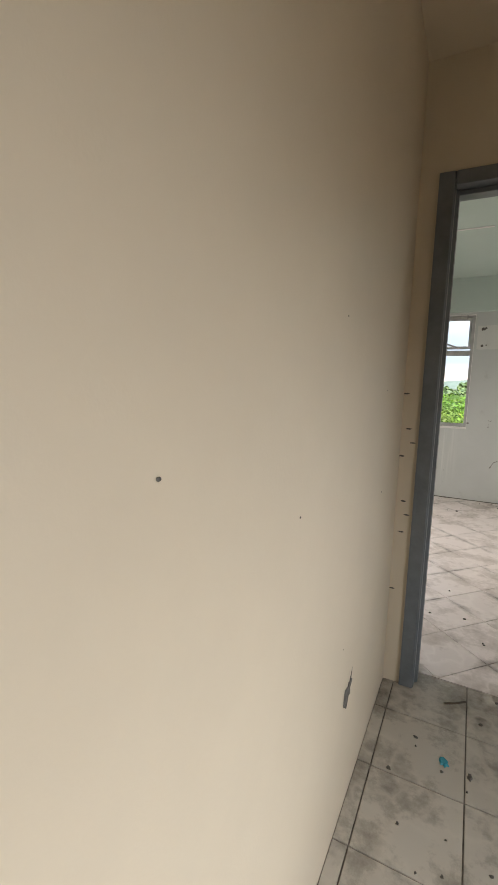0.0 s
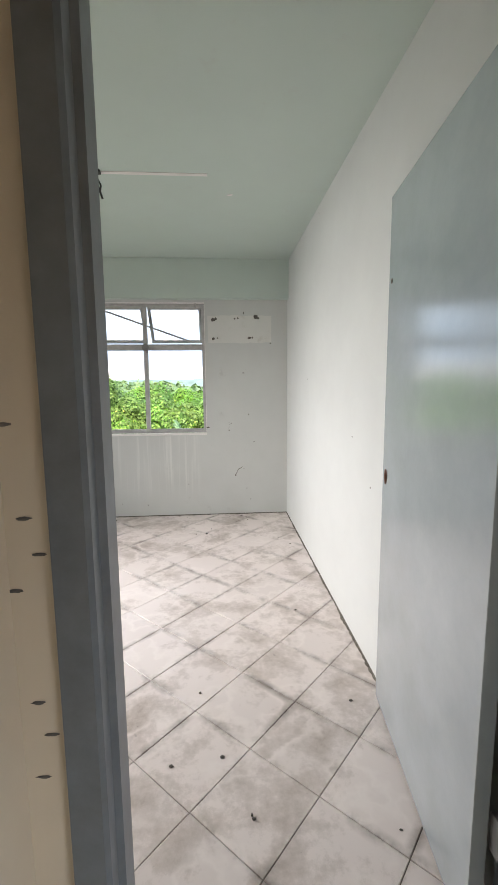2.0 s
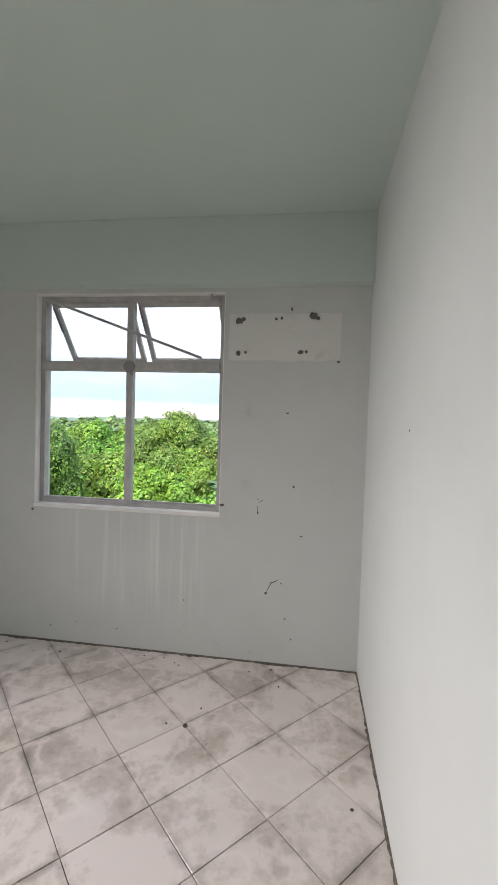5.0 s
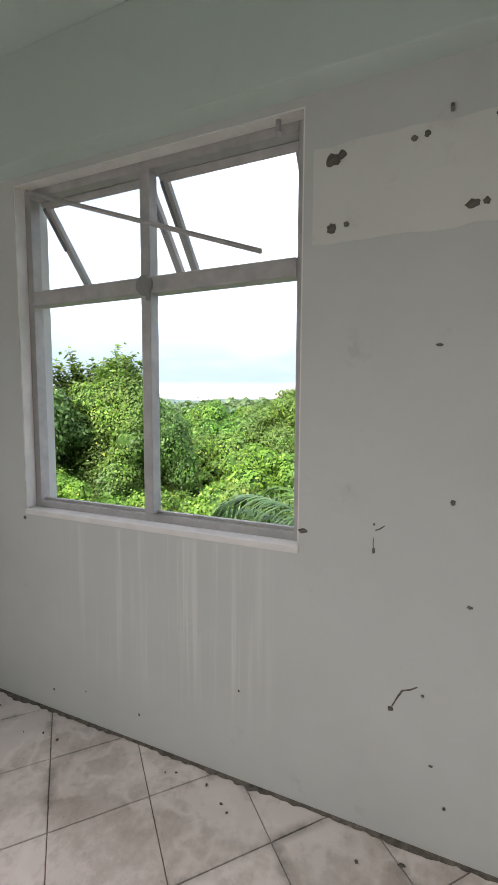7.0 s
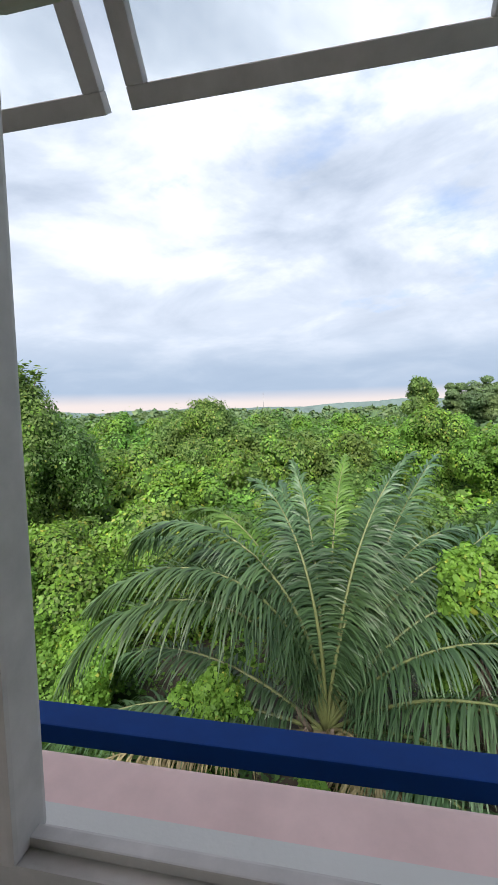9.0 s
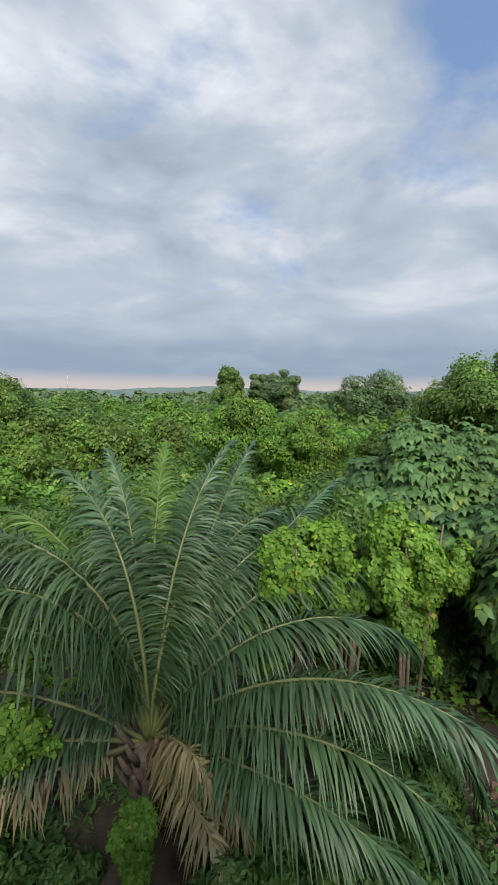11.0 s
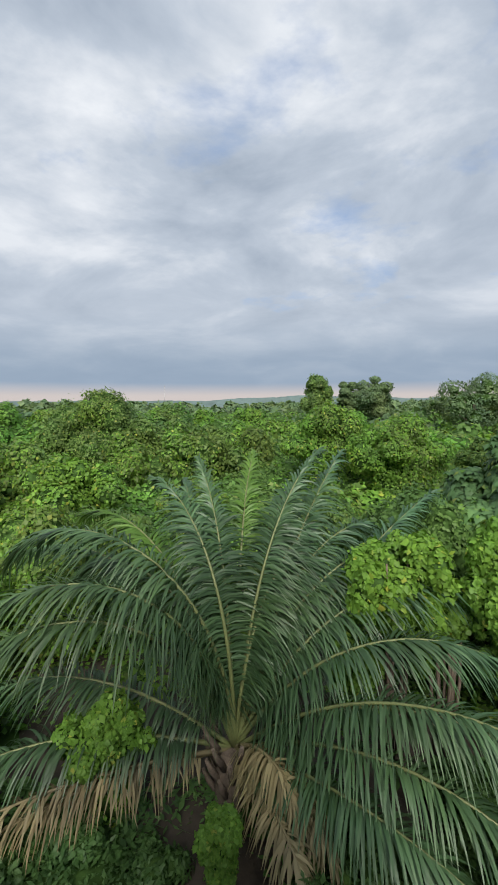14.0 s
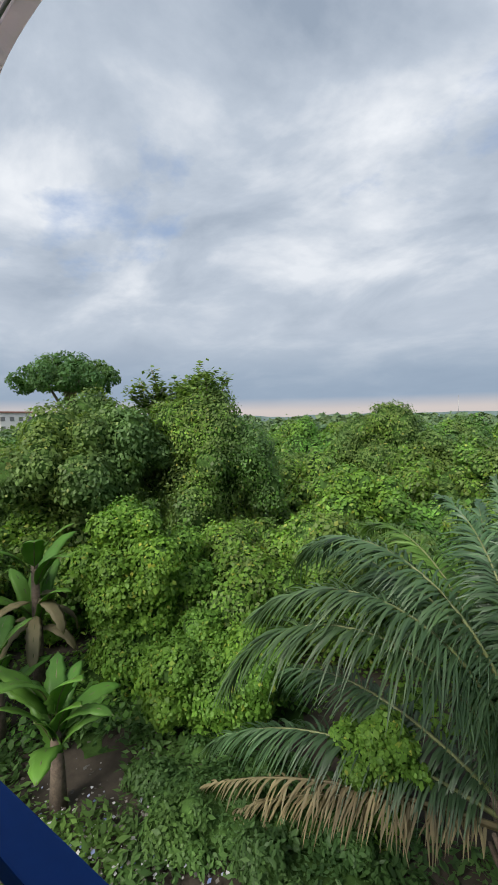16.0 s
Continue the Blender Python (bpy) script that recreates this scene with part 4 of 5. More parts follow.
def grow_lumps(c, r, k, rng, small=(0.15, 0.42), top=0.2):
    """A big ellipsoid with k smaller ones budding from it."""
    out = [(c[0], c[1], c[2], r[0] * 0.86, r[1] * 0.86, r[2] * 0.86)]
    for _ in range(int(k * 1.8)):
        d = rng.normal(size=3)
        d[2] = abs(d[2]) * 0.9 + top * rng.normal()
        d /= np.linalg.norm(d)
        s = rng.uniform(*small)
        q = [c[i] + r[i] * d[i] * rng.uniform(0.75, 1.16) for i in range(3)]
        m = (r[0] + r[1] + r[2]) / 3 * s
        out.append((q[0], q[1], q[2], m * rng.uniform(0.85, 1.25), m * rng.uniform(0.85, 1.25), m * rng.uniform(0.8, 1.35)))
    return out


def local(lumps, at):
    return [(a - at[0], b - at[1], c - at[2], d, e, f) for a, b, c, d, e, f in lumps]


def bush(name, c, r, leaf, n, material, label, category, seed, k=10, hang=0.6, ratio=0.62, trunk=0.0, lumps=None, group="", second=None, whorl=0.0, skirt=0.8, flat=False):
    """A leafy mass, on the ground or on a trunk."""
    rng = np.random.default_rng(seed)
    at = (c[0], c[1], GROUND)
    o = thing(name, at, label, category, group)
    if trunk:   # open crown of many clumps
        lumps = []
        for _ in range(int(k * 5.5)):
            d = rng.normal(size=3)
            d /= np.linalg.norm(d)
            u = rng.uniform(0.35, 1.0) if flat else rng.uniform(0.2, 0.85)
            s_ = (r[0] + r[1]) / 2 * (rng.uniform(0.10, 0.22) if flat else rng.uniform(0.17, 0.34))
            up = abs(d[2]) * 1.1 - 0.3 if flat else d[2]
            lumps.append((c[0] + r[0] * d[0] * u, c[1] + r[1] * d[1] * u, c[2] + r[2] * up * u, s_ * 1.15, s_ * 1.15, s_ * 0.85))
    L = local(lumps or grow_lumps(c, r, k, rng), at)
    if not trunk:
        bottom = min(q[2] - q[5] for q in L)
        if skirt and bottom > 0.1:   # hanging skirts down to the ground
            L.append((0, 0, (L[0][2]) * 0.5, r[0] * skirt, r[1] * skirt, L[0][2] * 0.55))
    core_mesh("inner_shade", L, o, 0.4 if trunk else 0.8)
    n, leaf = int(n * 2.4), leaf * 0.66
    p, nn = lump_points(L, n, rng, zmin=0.0)
    if whorl:
        whorls_mesh("foliage", p[: n // 3], nn[: n // 3], whorl, rng, material, o, 6)
        leaves_mesh("vine", p[-n // 12:], nn[-n // 12:], 0.10, rng, M_VINE, o, 0.9, ratio=0.8)
    elif second:
        cut = rng.random(len(p)) < second[1] * (0.5 + 0.5 * np.sin(1.1 * p[:, 0] + 0.9 * p[:, 2] + seed))
        leaves_mesh("foliage", p[~cut], nn[~cut], leaf, rng, material, o, hang, ratio=ratio)
        leaves_mesh("vine", p[cut], nn[cut], leaf * 0.9, rng, second[0], o, 0.9, ratio=0.8)
    else:
        leaves_mesh("foliage", p, nn, leaf, rng, material, o, hang, ratio=ratio)
    if trunk:
        rnd = random.Random(seed)
        h = float(np.mean([q[2] for q in L]))
        part("trunk", tube([(0, 0, -0.2), (0.1, 0, h * 0.4), (0.05, 0.1, h * 0.75), (0, 0, h)], [trunk, trunk * 0.8, trunk * 0.6, trunk * 0.4], 9), M_BARK, o)
        for i in range(5):
            q = L[1 + rnd.randrange(len(L) - 1)]
            s = h * rnd.uniform(0.45, 0.75)
            part("limb", tube([(0.05, 0.05, s), ((q[0]) * 0.45, q[1] * 0.45, s + (q[2] - s) * 0.6), (q[0], q[1], q[2])], [trunk * 0.5, trunk * 0.32, trunk * 0.15], 7), M_BARK, o)
    return o


# palms
def frond(parent, az, elev, length, droop, rng, material, leaf_len=0.95, n=88, width=0.05, dry=0.0, roll=0.0, stalk=True):
    """An arching feather frond from the parent's origin: stalk and two rows of drooping leaflets."""
    a = radians(az)
    h = np.array([math.cos(a), math.sin(a), 0.0])
    m = 40
    s = np.linspace(0, 1, m)
    ang = radians(elev) - radians(droop) * s ** 1.6
    step = length / (m - 1)
    bend = rng.normal(0, 0.2)
    sideh = np.array([-h[1], h[0], 0.0])
    d = np.cos(ang)[:, None] * (h + sideh * bend * s[:, None] ** 2) + np.sin(ang)[:, None] * np.array([0, 0, 1.0])
    d /= np.linalg.norm(d, axis=1, keepdims=True)
    pts = np.concatenate([[[0, 0, 0]], np.cumsum(d[:-1] * step, axis=0)])
    fr = part("frond", tube([tuple(p) for p in pts[::2]], list(np.linspace(0.045, 0.006, len(pts[::2]))), 6), M_RACHIS if not dry else M_DEADLEAF, parent)
    f = np.linspace(0.14, 1.0, n)
    V, F = [], []
    base_i = 0
    for sg in (-1, 1):
        ff = (f + rng.uniform(-0.006, 0.006, n)).clip(0.1, 1)
        idx = ff * (m - 1)
        i0 = np.floor(idx).astype(int).clip(0, m - 2)
        w = (idx - i0)[:, None]
        P = pts[i0] * (1 - w) + pts[i0 + 1] * w
        T = d[i0]
        S = np.cross(T, [0, 0, 1.0])
        S /= np.linalg.norm(S, axis=1, keepdims=True) + 1e-9
        U = np.cross(S, T)
        fan = np.interp(ff, [0.14, 0.5, 1.0], [1.05, 0.9, 0.2]) + rng.normal(0, 0.07, n)
        lift = rng.choice([-0.10, 0.18, 0.42], n) + rng.normal(0, 0.08, n)
        D = T * np.cos(fan * 1.25)[:, None] + sg * S * np.sin(fan * 1.25)[:, None] + U * lift[:, None] * (1 - dry)
        D += rng.normal(0, 0.07 + 0.45 * dry, (n, 3))
        D /= np.linalg.norm(D, axis=1, keepdims=True)
        Ln = leaf_len * np.interp(ff, [0.1, 0.3, 0.65, 1.0], [0.55, 0.95, 1.0, 0.45]) * rng.uniform(0.85, 1.12, n)
        g = rng.uniform(0.5, 1.0, n) + 0.4 * dry
        Wd = np.cross(D, U + 0.35 * S * sg + rng.normal(0, 0.2, (n, 3)))
        Wd /= np.linalg.norm(Wd, axis=1, keepdims=True) + 1e-9
        ts, ws = (0, 0.25, 0.55, 0.8, 1.0), (0.35, 1.0, 0.85, 0.5, 0.04)
        rows = []
        for t_, w_ in zip(ts, ws):
            c = P + D * (Ln * t_)[:, None]
            c[:, 2] -= g * Ln * t_ ** 2
            hw = Wd * (width * 0.5 * w_)
            rows += [c - hw, c + hw]
        v = np.stack(rows, 1)
        k = v.shape[1]
        V.append(v.reshape(-1, 3))
        b = base_i + np.arange(n)[:, None] * k
        for q in range(len(ts) - 1):
            F.append(b + np.array([[2 * q, 2 * q + 1, 2 * q + 3, 2 * q + 2]]))
        base_i += n * k
    mesh_np("blade", np.concatenate(V), np.concatenate(F), material, fr)
    return fr


def palm(at, fronds, label, seed, trunk_r=0.32, trunk_bottom=GROUND, leaf=0.74, n=150, width=0.036):
    rng = np.random.default_rng(seed)
    o = thing("palm_tree", at, label, "palm tree")
    h = at[2] - trunk_bottom
    bm = tube([(0, 0, -h - 0.1), (0, 0, -h * 0.4), (0, 0, 0.05)], [trunk_r * 1.2, trunk_r, trunk_r * 0.8], 14)
    part("trunk", bm, M_BARK, o, "rough trunk wrapped in old frond bases")
    bm = bmesh.new()
    for k in range(26):
        a = k * 2.4
        z = -0.9 + 0.95 * k / 26
        c, s = math.cos(a), math.sin(a)
        t = tube([(c * trunk_r * 0.8, s * trunk_r * 0.8, z), (c * (trunk_r + 0.12), s * (trunk_r + 0.12), z + 0.3), (c * (trunk_r + 0.2), s * (trunk_r + 0.2), z + 0.5)], [0.07, 0.05, 0.03], 6)
        me = bpy.data.meshes.new("t")
        t.to_mesh(me)
        bm.from_mesh(me)
        t.free()
        bpy.data.meshes.remove(me)
    part("frond_stub", bm, M_BARK, o, "brown cut frond stumps")
    for az, el, ln, dr, kind in fronds:
        m = {"g": M_PALM, "s": M_PALM, "y": M_PALM_YOUNG, "d": M_DEADLEAF}[kind]
        frond(o, az, el, ln, dr, rng, m, leaf * {"d": 0.5, "s": 0.8}.get(kind, 1.0), n // (2 if kind == "d" else 1), width, 0.5 if kind == "d" else 0.0)
    return o


rm = random.Random(21)
# azimuth, rise at the base, length, droop along it, kind
MAIN = [(84, 76, 5.9, 60, "y"), (102, 80, 5.2, 45, "g"), (124, 88, 5.6, 90, "g"), (70, 74, 5.6, 70, "g"), (47, 82, 4.7, 92, "g"), (47, 66, 6.2, 46, "g"), (40, 71, 6.3, 108, "g"),
        (56, 78, 5.7, 52, "g"), (139, 73, 6.2, 100, "y"), (173, 85, 6.6, 140, "g"), (160, 83, 5.4, 140, "g"), (199, 72, 6.0, 142, "g"), (192, 80, 5.8, 128, "g"), (150, 66, 6.0, 96, "g"),
        (20, 55, 5.9, 36, "g"), (27, 69, 6.3, 116, "g"), (8, 62, 5.6, 96, "g"), (115, 70, 5.6, 62, "g"), (-12, 58, 5.2, 100, "g"),
        (191, 22, 5.0, 58, "s"), (176, 36, 5.0, 84, "s"), (-31, 44, 6.0, 81, "s"), (-24, 41, 6.3, 122, "s"), (-36, 32, 6.0, 110, "s"), (-46, 20, 4.2, 48, "s"),
        (202, 12, 4.9, 46, "d"), (198, 6, 4.3, 36, "d"), (-50, 26, 2.3, 84, "d"), (-66, 12, 2.5, 50, "d"), (-58, 44, 2.0, 110, "d")]
palm((-0.2, 12.7, -4.3), MAIN, "large oil palm with arching dark green fronds, a few brown", 31, leaf=0.86, n=165, width=0.043)
FAR_P = [(k * 137.5 % 360, rm.uniform(20, 80), 3.6, rm.uniform(50, 90), "g") for k in range(16)]
palm((24.6, 20.6, 0.9), FAR_P, "tall grey-green palm beyond the shrubs", 33, 0.25, n=30, leaf=0.8, width=0.09)

# shrubs, vine-covered trees
def tatters(x, y, top, wide, n, seed, drop, lean=0.0):
    """Ragged vine clumps: crowded at the top, thinning into hanging strands; lean tilts the top edge."""
    rg = random.Random(seed)
    out = []
    for _ in range(n):
        d = rg.random() ** 1.3
        s = rg.uniform(0.12, 0.27) * (1.15 - 0.5 * d)
        w = wide * (1.0 - 0.45 * d)
        u = rg.uniform(-1, 1)
        out.append((x + u * w, y + rg.uniform(-0.6, 0.6) * w, top + lean * u - s - abs(u) ** 2 * 0.35 - d * drop, s, s, s * rg.uniform(1.0, 2.0)))
    return out


def vine_stump(x, y, top, wide, n, seed, drop, lean, leaves, label):
    """Vines hanging over dead stems."""
    o = bush("vine_thicket", (x, y, top - 0.5), (wide, wide * 0.8, 0.8), 0.14, leaves, M_VINE, label, "vines", seed, 10, 0.9, 0.85, lumps=tatters(x, y, top, wide, n, seed, drop, lean), skirt=0)
    rg = random.Random(seed + 1)
    h = top - GROUND
    for k in range(9):
        u, v = rg.uniform(-0.75, 0.75) * wide, rg.uniform(-0.5, 0.5) * wide
        part("stem", tube([(u * 0.35, v * 0.35, -0.1), (u * 0.6 + rg.uniform(-0.1, 0.1), v * 0.6, h * 0.5), (u, v, h - 0.35 + rg.uniform(-0.2, 0.25))], [0.045, 0.032, 0.014], 6), M_BARK, o)
    return o


VN, LF, DK, BL = M_VINE, M_LEAF, M_LEAF_DARK, M_LEAF_BLUE
vine_stump(2.62, 13.2, -1.05, 0.82, 60, 101, 1.7, 0.12, 7000, "bright green vines draped over a dead stump")
vine_stump(4.6, 12.9, -0.78, 0.85, 64, 102, 2.3, -0.18, 8000, "bright green vines hanging from dead stems")
vine_stump(1.8, 12.7, -2.35, 0.32, 18, 103, 1.1, 0.0, 2200, "bright vines low between palm fronds")
vine_stump(3.6, 13.3, -2.1, 0.45, 9, 131, 0.25, 0.0, 1000, "bright vines sagging between two dead stumps")
bush("vine_thicket", (-0.38, 11.35, -4.55), (0.24, 0.22, 0.5), 0.10, 2200, VN, "bright vines at the foot of the palm", "vines", 104, 7, 0.8, 0.85)
bush("vine_thicket", (-2.15, 12.3, -3.75), (0.6, 0.4, 0.45), 0.11, 3000, VN, "leafy vines climbing between palm fronds", "vines", 132, 14, 0.8, 0.85, skirt=0.55)
bush("shrub", (4.3, 15.2, -2.5), (1.9, 0.9, 1.5), 0.14, 7000, DK, "dim tangled shrub behind the dead stumps", "shrub", 133, 22, 0.6, 0.6)
bush("shrub", (6.6, 14.2, -4.3), (1.2, 0.8, 0.9), 0.14, 4500, DK, "dark undergrowth in the hollow beneath shrubs", "shrub", 134, 12, 0.6, 0.6)
bush("large_leaf_shrub", (8.3, 12.4, -2.15), (2.2, 2.0, 1.65), 0.24, 13500, BL, "dense shrub with large drooping grey-green leaves", "shrub", 105, 30, 1.0, 0.6, whorl=0.21)
bush("large_leaf_shrub", (7.2, 15.8, -1.75), (2.7, 1.9, 1.4), 0.24, 11000, BL, "dense shrub with large drooping leaves and vines", "shrub", 106, 26, 1.0, 0.6, whorl=0.21)
bush("shrub", (15.2, 14.6, -1.9), (2.8, 2.6, 2.2), 0.2, 9000, LF, "spreading green shrub behind the clearing", "shrub", 107, 14, second=(VN, 0.3))
bush("vine_covered_tree", (-12.4, 20.0, -1.3), (2.5, 2.3, 3.2), 0.17, 26000, LF, "tall tree smothered in hanging vines", "tree", 108, 22, 0.8, second=(VN, 0.35))
bush("vine_covered_tree", (-10.6, 38.0, -1.8), (3.6, 3.2, 3.0), 0.24, 14000, LF, "rounded tree covered in vines", "tree", 109, 14, second=(VN, 0.3))
bush("vine_thicket", (-8.4, 13.0, -2.6), (1.35, 1.3, 1.5), 0.13, 14000, VN, "mound of bright yellow-green vines", "vines", 110, 12, 0.7, 0.8)
bush("vine_thicket", (-6.0, 13.2, -4.3), (1.5, 1.2, 1.0), 0.13, 12000, VN, "low mound of bright vines", "vines", 111, 12, 0.7, 0.8)
bush("vine_thicket", (-7.3, 16.2, -3.6), (2.1, 1.9, 1.5), 0.15, 14000, VN, "mound of bright green vines", "vines", 112, 14, 0.7, 0.8, second=(LF, 0.5))
bush("vine_thicket", (-4.8, 17.6, -3.4), (2.3, 2.0, 1.5), 0.15, 14000, LF, "mound of vines and undergrowth", "vines", 113, 14, 0.7, 0.8, second=(VN, 0.6))
bush("tree", (-15.2, 16.2, -0.7), (3.0, 2.8, 2.4), 0.22, 14000, LF, "broad green tree behind banana plants", "tree", 114, 18)
bush("tree", (-37.0, 29.5, 5.3), (4.8, 4.6, 2.6), 0.36, 9000, DK, "umbrella-shaped dark tree on a bare trunk", "tree", 115, 20, trunk=0.45, flat=True)
bush("vine_covered_tree", (18.6, 25.0, 0.4), (3.6, 3.4, 2.8), 0.22, 16000, LF, "broad tree hung with vines", "tree", 116, 18, 0.8, second=(VN, 0.4))
bush("vine_covered_tree", (22.0, 25.0, 0.6), (2.6, 2.6, 2.9), 0.22, 12000, LF, "broad tree hung with vines", "tree", 117, 14, 0.8, second=(VN, 0.4))
# the next three crowns take the haze-paled leaf colour
bush("tree", (28.2, 57.0, 1.3), (5.4, 4.6, 3.1), 0.34, 13000, M_FAR_HAZE, "flat-topped tree with pale bare limbs", "tree", 118, 12, trunk=0.4)
bush("tree", (19.9, 69.0, 1.9), (3.4, 3.2, 3.7), 0.38, 11000, M_FAR_HAZE, "tall dark tree above the vines", "tree", 119, 10, trunk=0.4)
bush("tree", (16.4, 70.0, 2.0), (2.0, 2.0, 3.2), 0.38, 6000, M_FAR_HAZE, "tall dark tree above the vines", "tree", 120, 8, trunk=0.35)
bush("vine_covered_tree", (11.6, 68.0, 1.6), (2.0, 2.0, 3.6), 0.45, 4500, LF, "pillar-shaped tree covered in vines", "tree", 121, 8)
bush("vine_covered_tree", (5.6, 32.5, -1.4), (2.3, 2.1, 2.2), 0.22, 9000, VN, "pointed mound of bright vines", "tree", 122, 12, second=(LF, 0.5))
bush("vine_covered_tree", (8.6, 29.0, -1.6), (2.4, 2.0, 1.7), 0.22, 9000, VN, "mound of bright vines over a tree", "tree", 123, 12, second=(LF, 0.5))

for i, (x, y, z, rx, ry, rz) in enumerate([(1.9, 10.7, -5.0, 1.5, 1.0, 0.35), (-2.3, 11.0, -5.1, 1.5, 1.1, 0.3), (3.9, 12.1, -5.0, 1.1, 0.8, 0.4), (-4.6, 11.3, -5.1, 1.4, 1.0, 0.35), (0.6, 9.2, -5.05, 1.3, 0.9, 0.4)]):
    bush("ground_shrub", (x, y, z), (rx, ry, rz), 0.13, 4500, DK, "low dark green shrub under the palm fronds", "shrub", 140 + i, 9, 0.4, 0.5)


def canopy_fill():
    """The sea of vine-covered undergrowth behind the nearer plants."""
    rng = np.random.default_rng(77)
    placed = []
    tries = 0
    while len(placed) < 62 and tries < 6000:
        tries += 1
        d = 14 + 50 * rng.random() ** 1.2
        b = radians(rng.uniform(-72, 68))
        x, y = d * math.sin(b), 6 + d * math.cos(b)
        r = np.interp(d, [14, 60], [1.2, 3.6]) * rng.uniform(0.7, 1.35)
        if any(math.hypot(x - q[0], y - q[1]) < 0.62 * (r + q[2]) for q in placed):
            continue
        placed.append((x, y, r))
        top = np.interp(d, [12, 18, 25, 35, 60], [-3.1, -2.1, -1.4, -0.9, -0.4]) + rng.uniform(-0.6, 1.0)
        rz = r * rng.uniform(0.65, 1.0)
        u = rng.random()
        main, sec = ((VN, LF) if u < 0.45 else (LF, VN)) if u < 0.78 else (DK, LF)
        bush("thicket", (x, y, top - rz), (r, r, rz), 0.10 + 0.006 * d, int(5800 * (r / 2.0) ** 0.8 * np.interp(d, [14, 24, 34, 64], [1.0, 0.85, 0.5, 0.36])), main,
             "mass of vines over undergrowth" if main is VN else "dense green undergrowth tangled with vines", "thicket", 500 + len(placed), 10, 0.7, 0.75, group="undergrowth behind the palms", second=(sec, 0.6))


canopy_fill()


def sheet_height(x, y):
    """The top of the low tangle of vines between the larger plants."""
    d = np.hypot(x, y - 6)
    h = np.interp(d, [9, 11, 13, 18, 25, 35, 60, 90], [-5.1, -5.0, -4.8, -4.1, -3.3, -2.6, -1.7, -1.0])
    n = 0.55 * np.sin(0.55 * x + 1.1 * np.sin(0.4 * y)) * np.cos(0.47 * y + 0.8 * np.sin(0.5 * x)) + 0.32 * np.sin(1.35 * x + 2) * np.sin(1.2 * y + 0.7 * x) + 0.18 * np.sin(3.1 * x + y) * np.sin(2.7 * y - 0.6 * x)
    return h + n * np.interp(d, [9, 14, 30], [0.35, 1.0, 1.7])


def undergrowth():
    rng = np.random.default_rng(91)
    nr, na = 110, 240
    rr = np.geomspace(9.0, 95, nr)
    aa = np.radians(np.linspace(-80, 76, na))
    R, A = np.meshgrid(rr, aa, indexing="ij")
    X, Y = R * np.sin(A), 6 + R * np.cos(A)
    Z = sheet_height(X, Y) - 0.22
    v = np.stack([X, Y, Z], -1).reshape(-1, 3)
    i, j = np.meshgrid(np.arange(nr - 1), np.arange(na - 1), indexing="ij")
    f = np.stack([i * na + j, i * na + j + 1, (i + 1) * na + j + 1, (i + 1) * na + j], -1).reshape(-1, 4)
    o = thing("undergrowth", (0, 20, GROUND), "low tangle of vines and weeds over the ground", "undergrowth", "", "stuff")
    off = np.array([0, 20, GROUND])
    # dark sheet added just under the leaves as shade between them
    mesh_np("inner_shade", v - off, f, M_CORE, o, smooth=True)
    for lo, hi, n, size, mats in ((9.3, 20, 52000, 0.13, (M_LEAF, M_VINE)), (20, 40, 46000, 0.25, (M_VINE, M_LEAF)), (40, 95, 34000, 0.52, (M_LEAF, M_VINE))):
        d = np.sqrt(rng.uniform(lo ** 2, hi ** 2, n)) if hi < 30 else lo + (hi - lo) * rng.random(n) ** 1.3
        b = np.radians(rng.uniform(-78, 74, n))
        x, y = d * np.sin(b), 6 + d * np.cos(b)
        e = 0.15
        gx = (sheet_height(x + e, y) - sheet_height(x - e, y)) / (2 * e)
        gy = (sheet_height(x, y + e) - sheet_height(x, y - e)) / (2 * e)
        nn = np.stack([-gx, -gy, np.ones(n)], -1)
        nn /= np.linalg.norm(nn, axis=1, keepdims=True)
        p = np.stack([x, y, sheet_height(x, y) + rng.normal(0, 0.07, n) * (1 + d / 25) + 0.3 * (rng.random(n) < 0.06) * rng.random(n)], -1)
        cut = np.sin(0.35 * x + 1.3 * np.sin(0.3 * y)) * np.sin(0.4 * y + 0.6) + rng.normal(0, 0.35, n) > 0.05
        for q, m in ((cut, mats[0]), (~cut, mats[1])):
            leaves_mesh("foliage", p[q] - off, nn[q], size, rng, m, o, 0.35, ratio=0.8)


undergrowth()


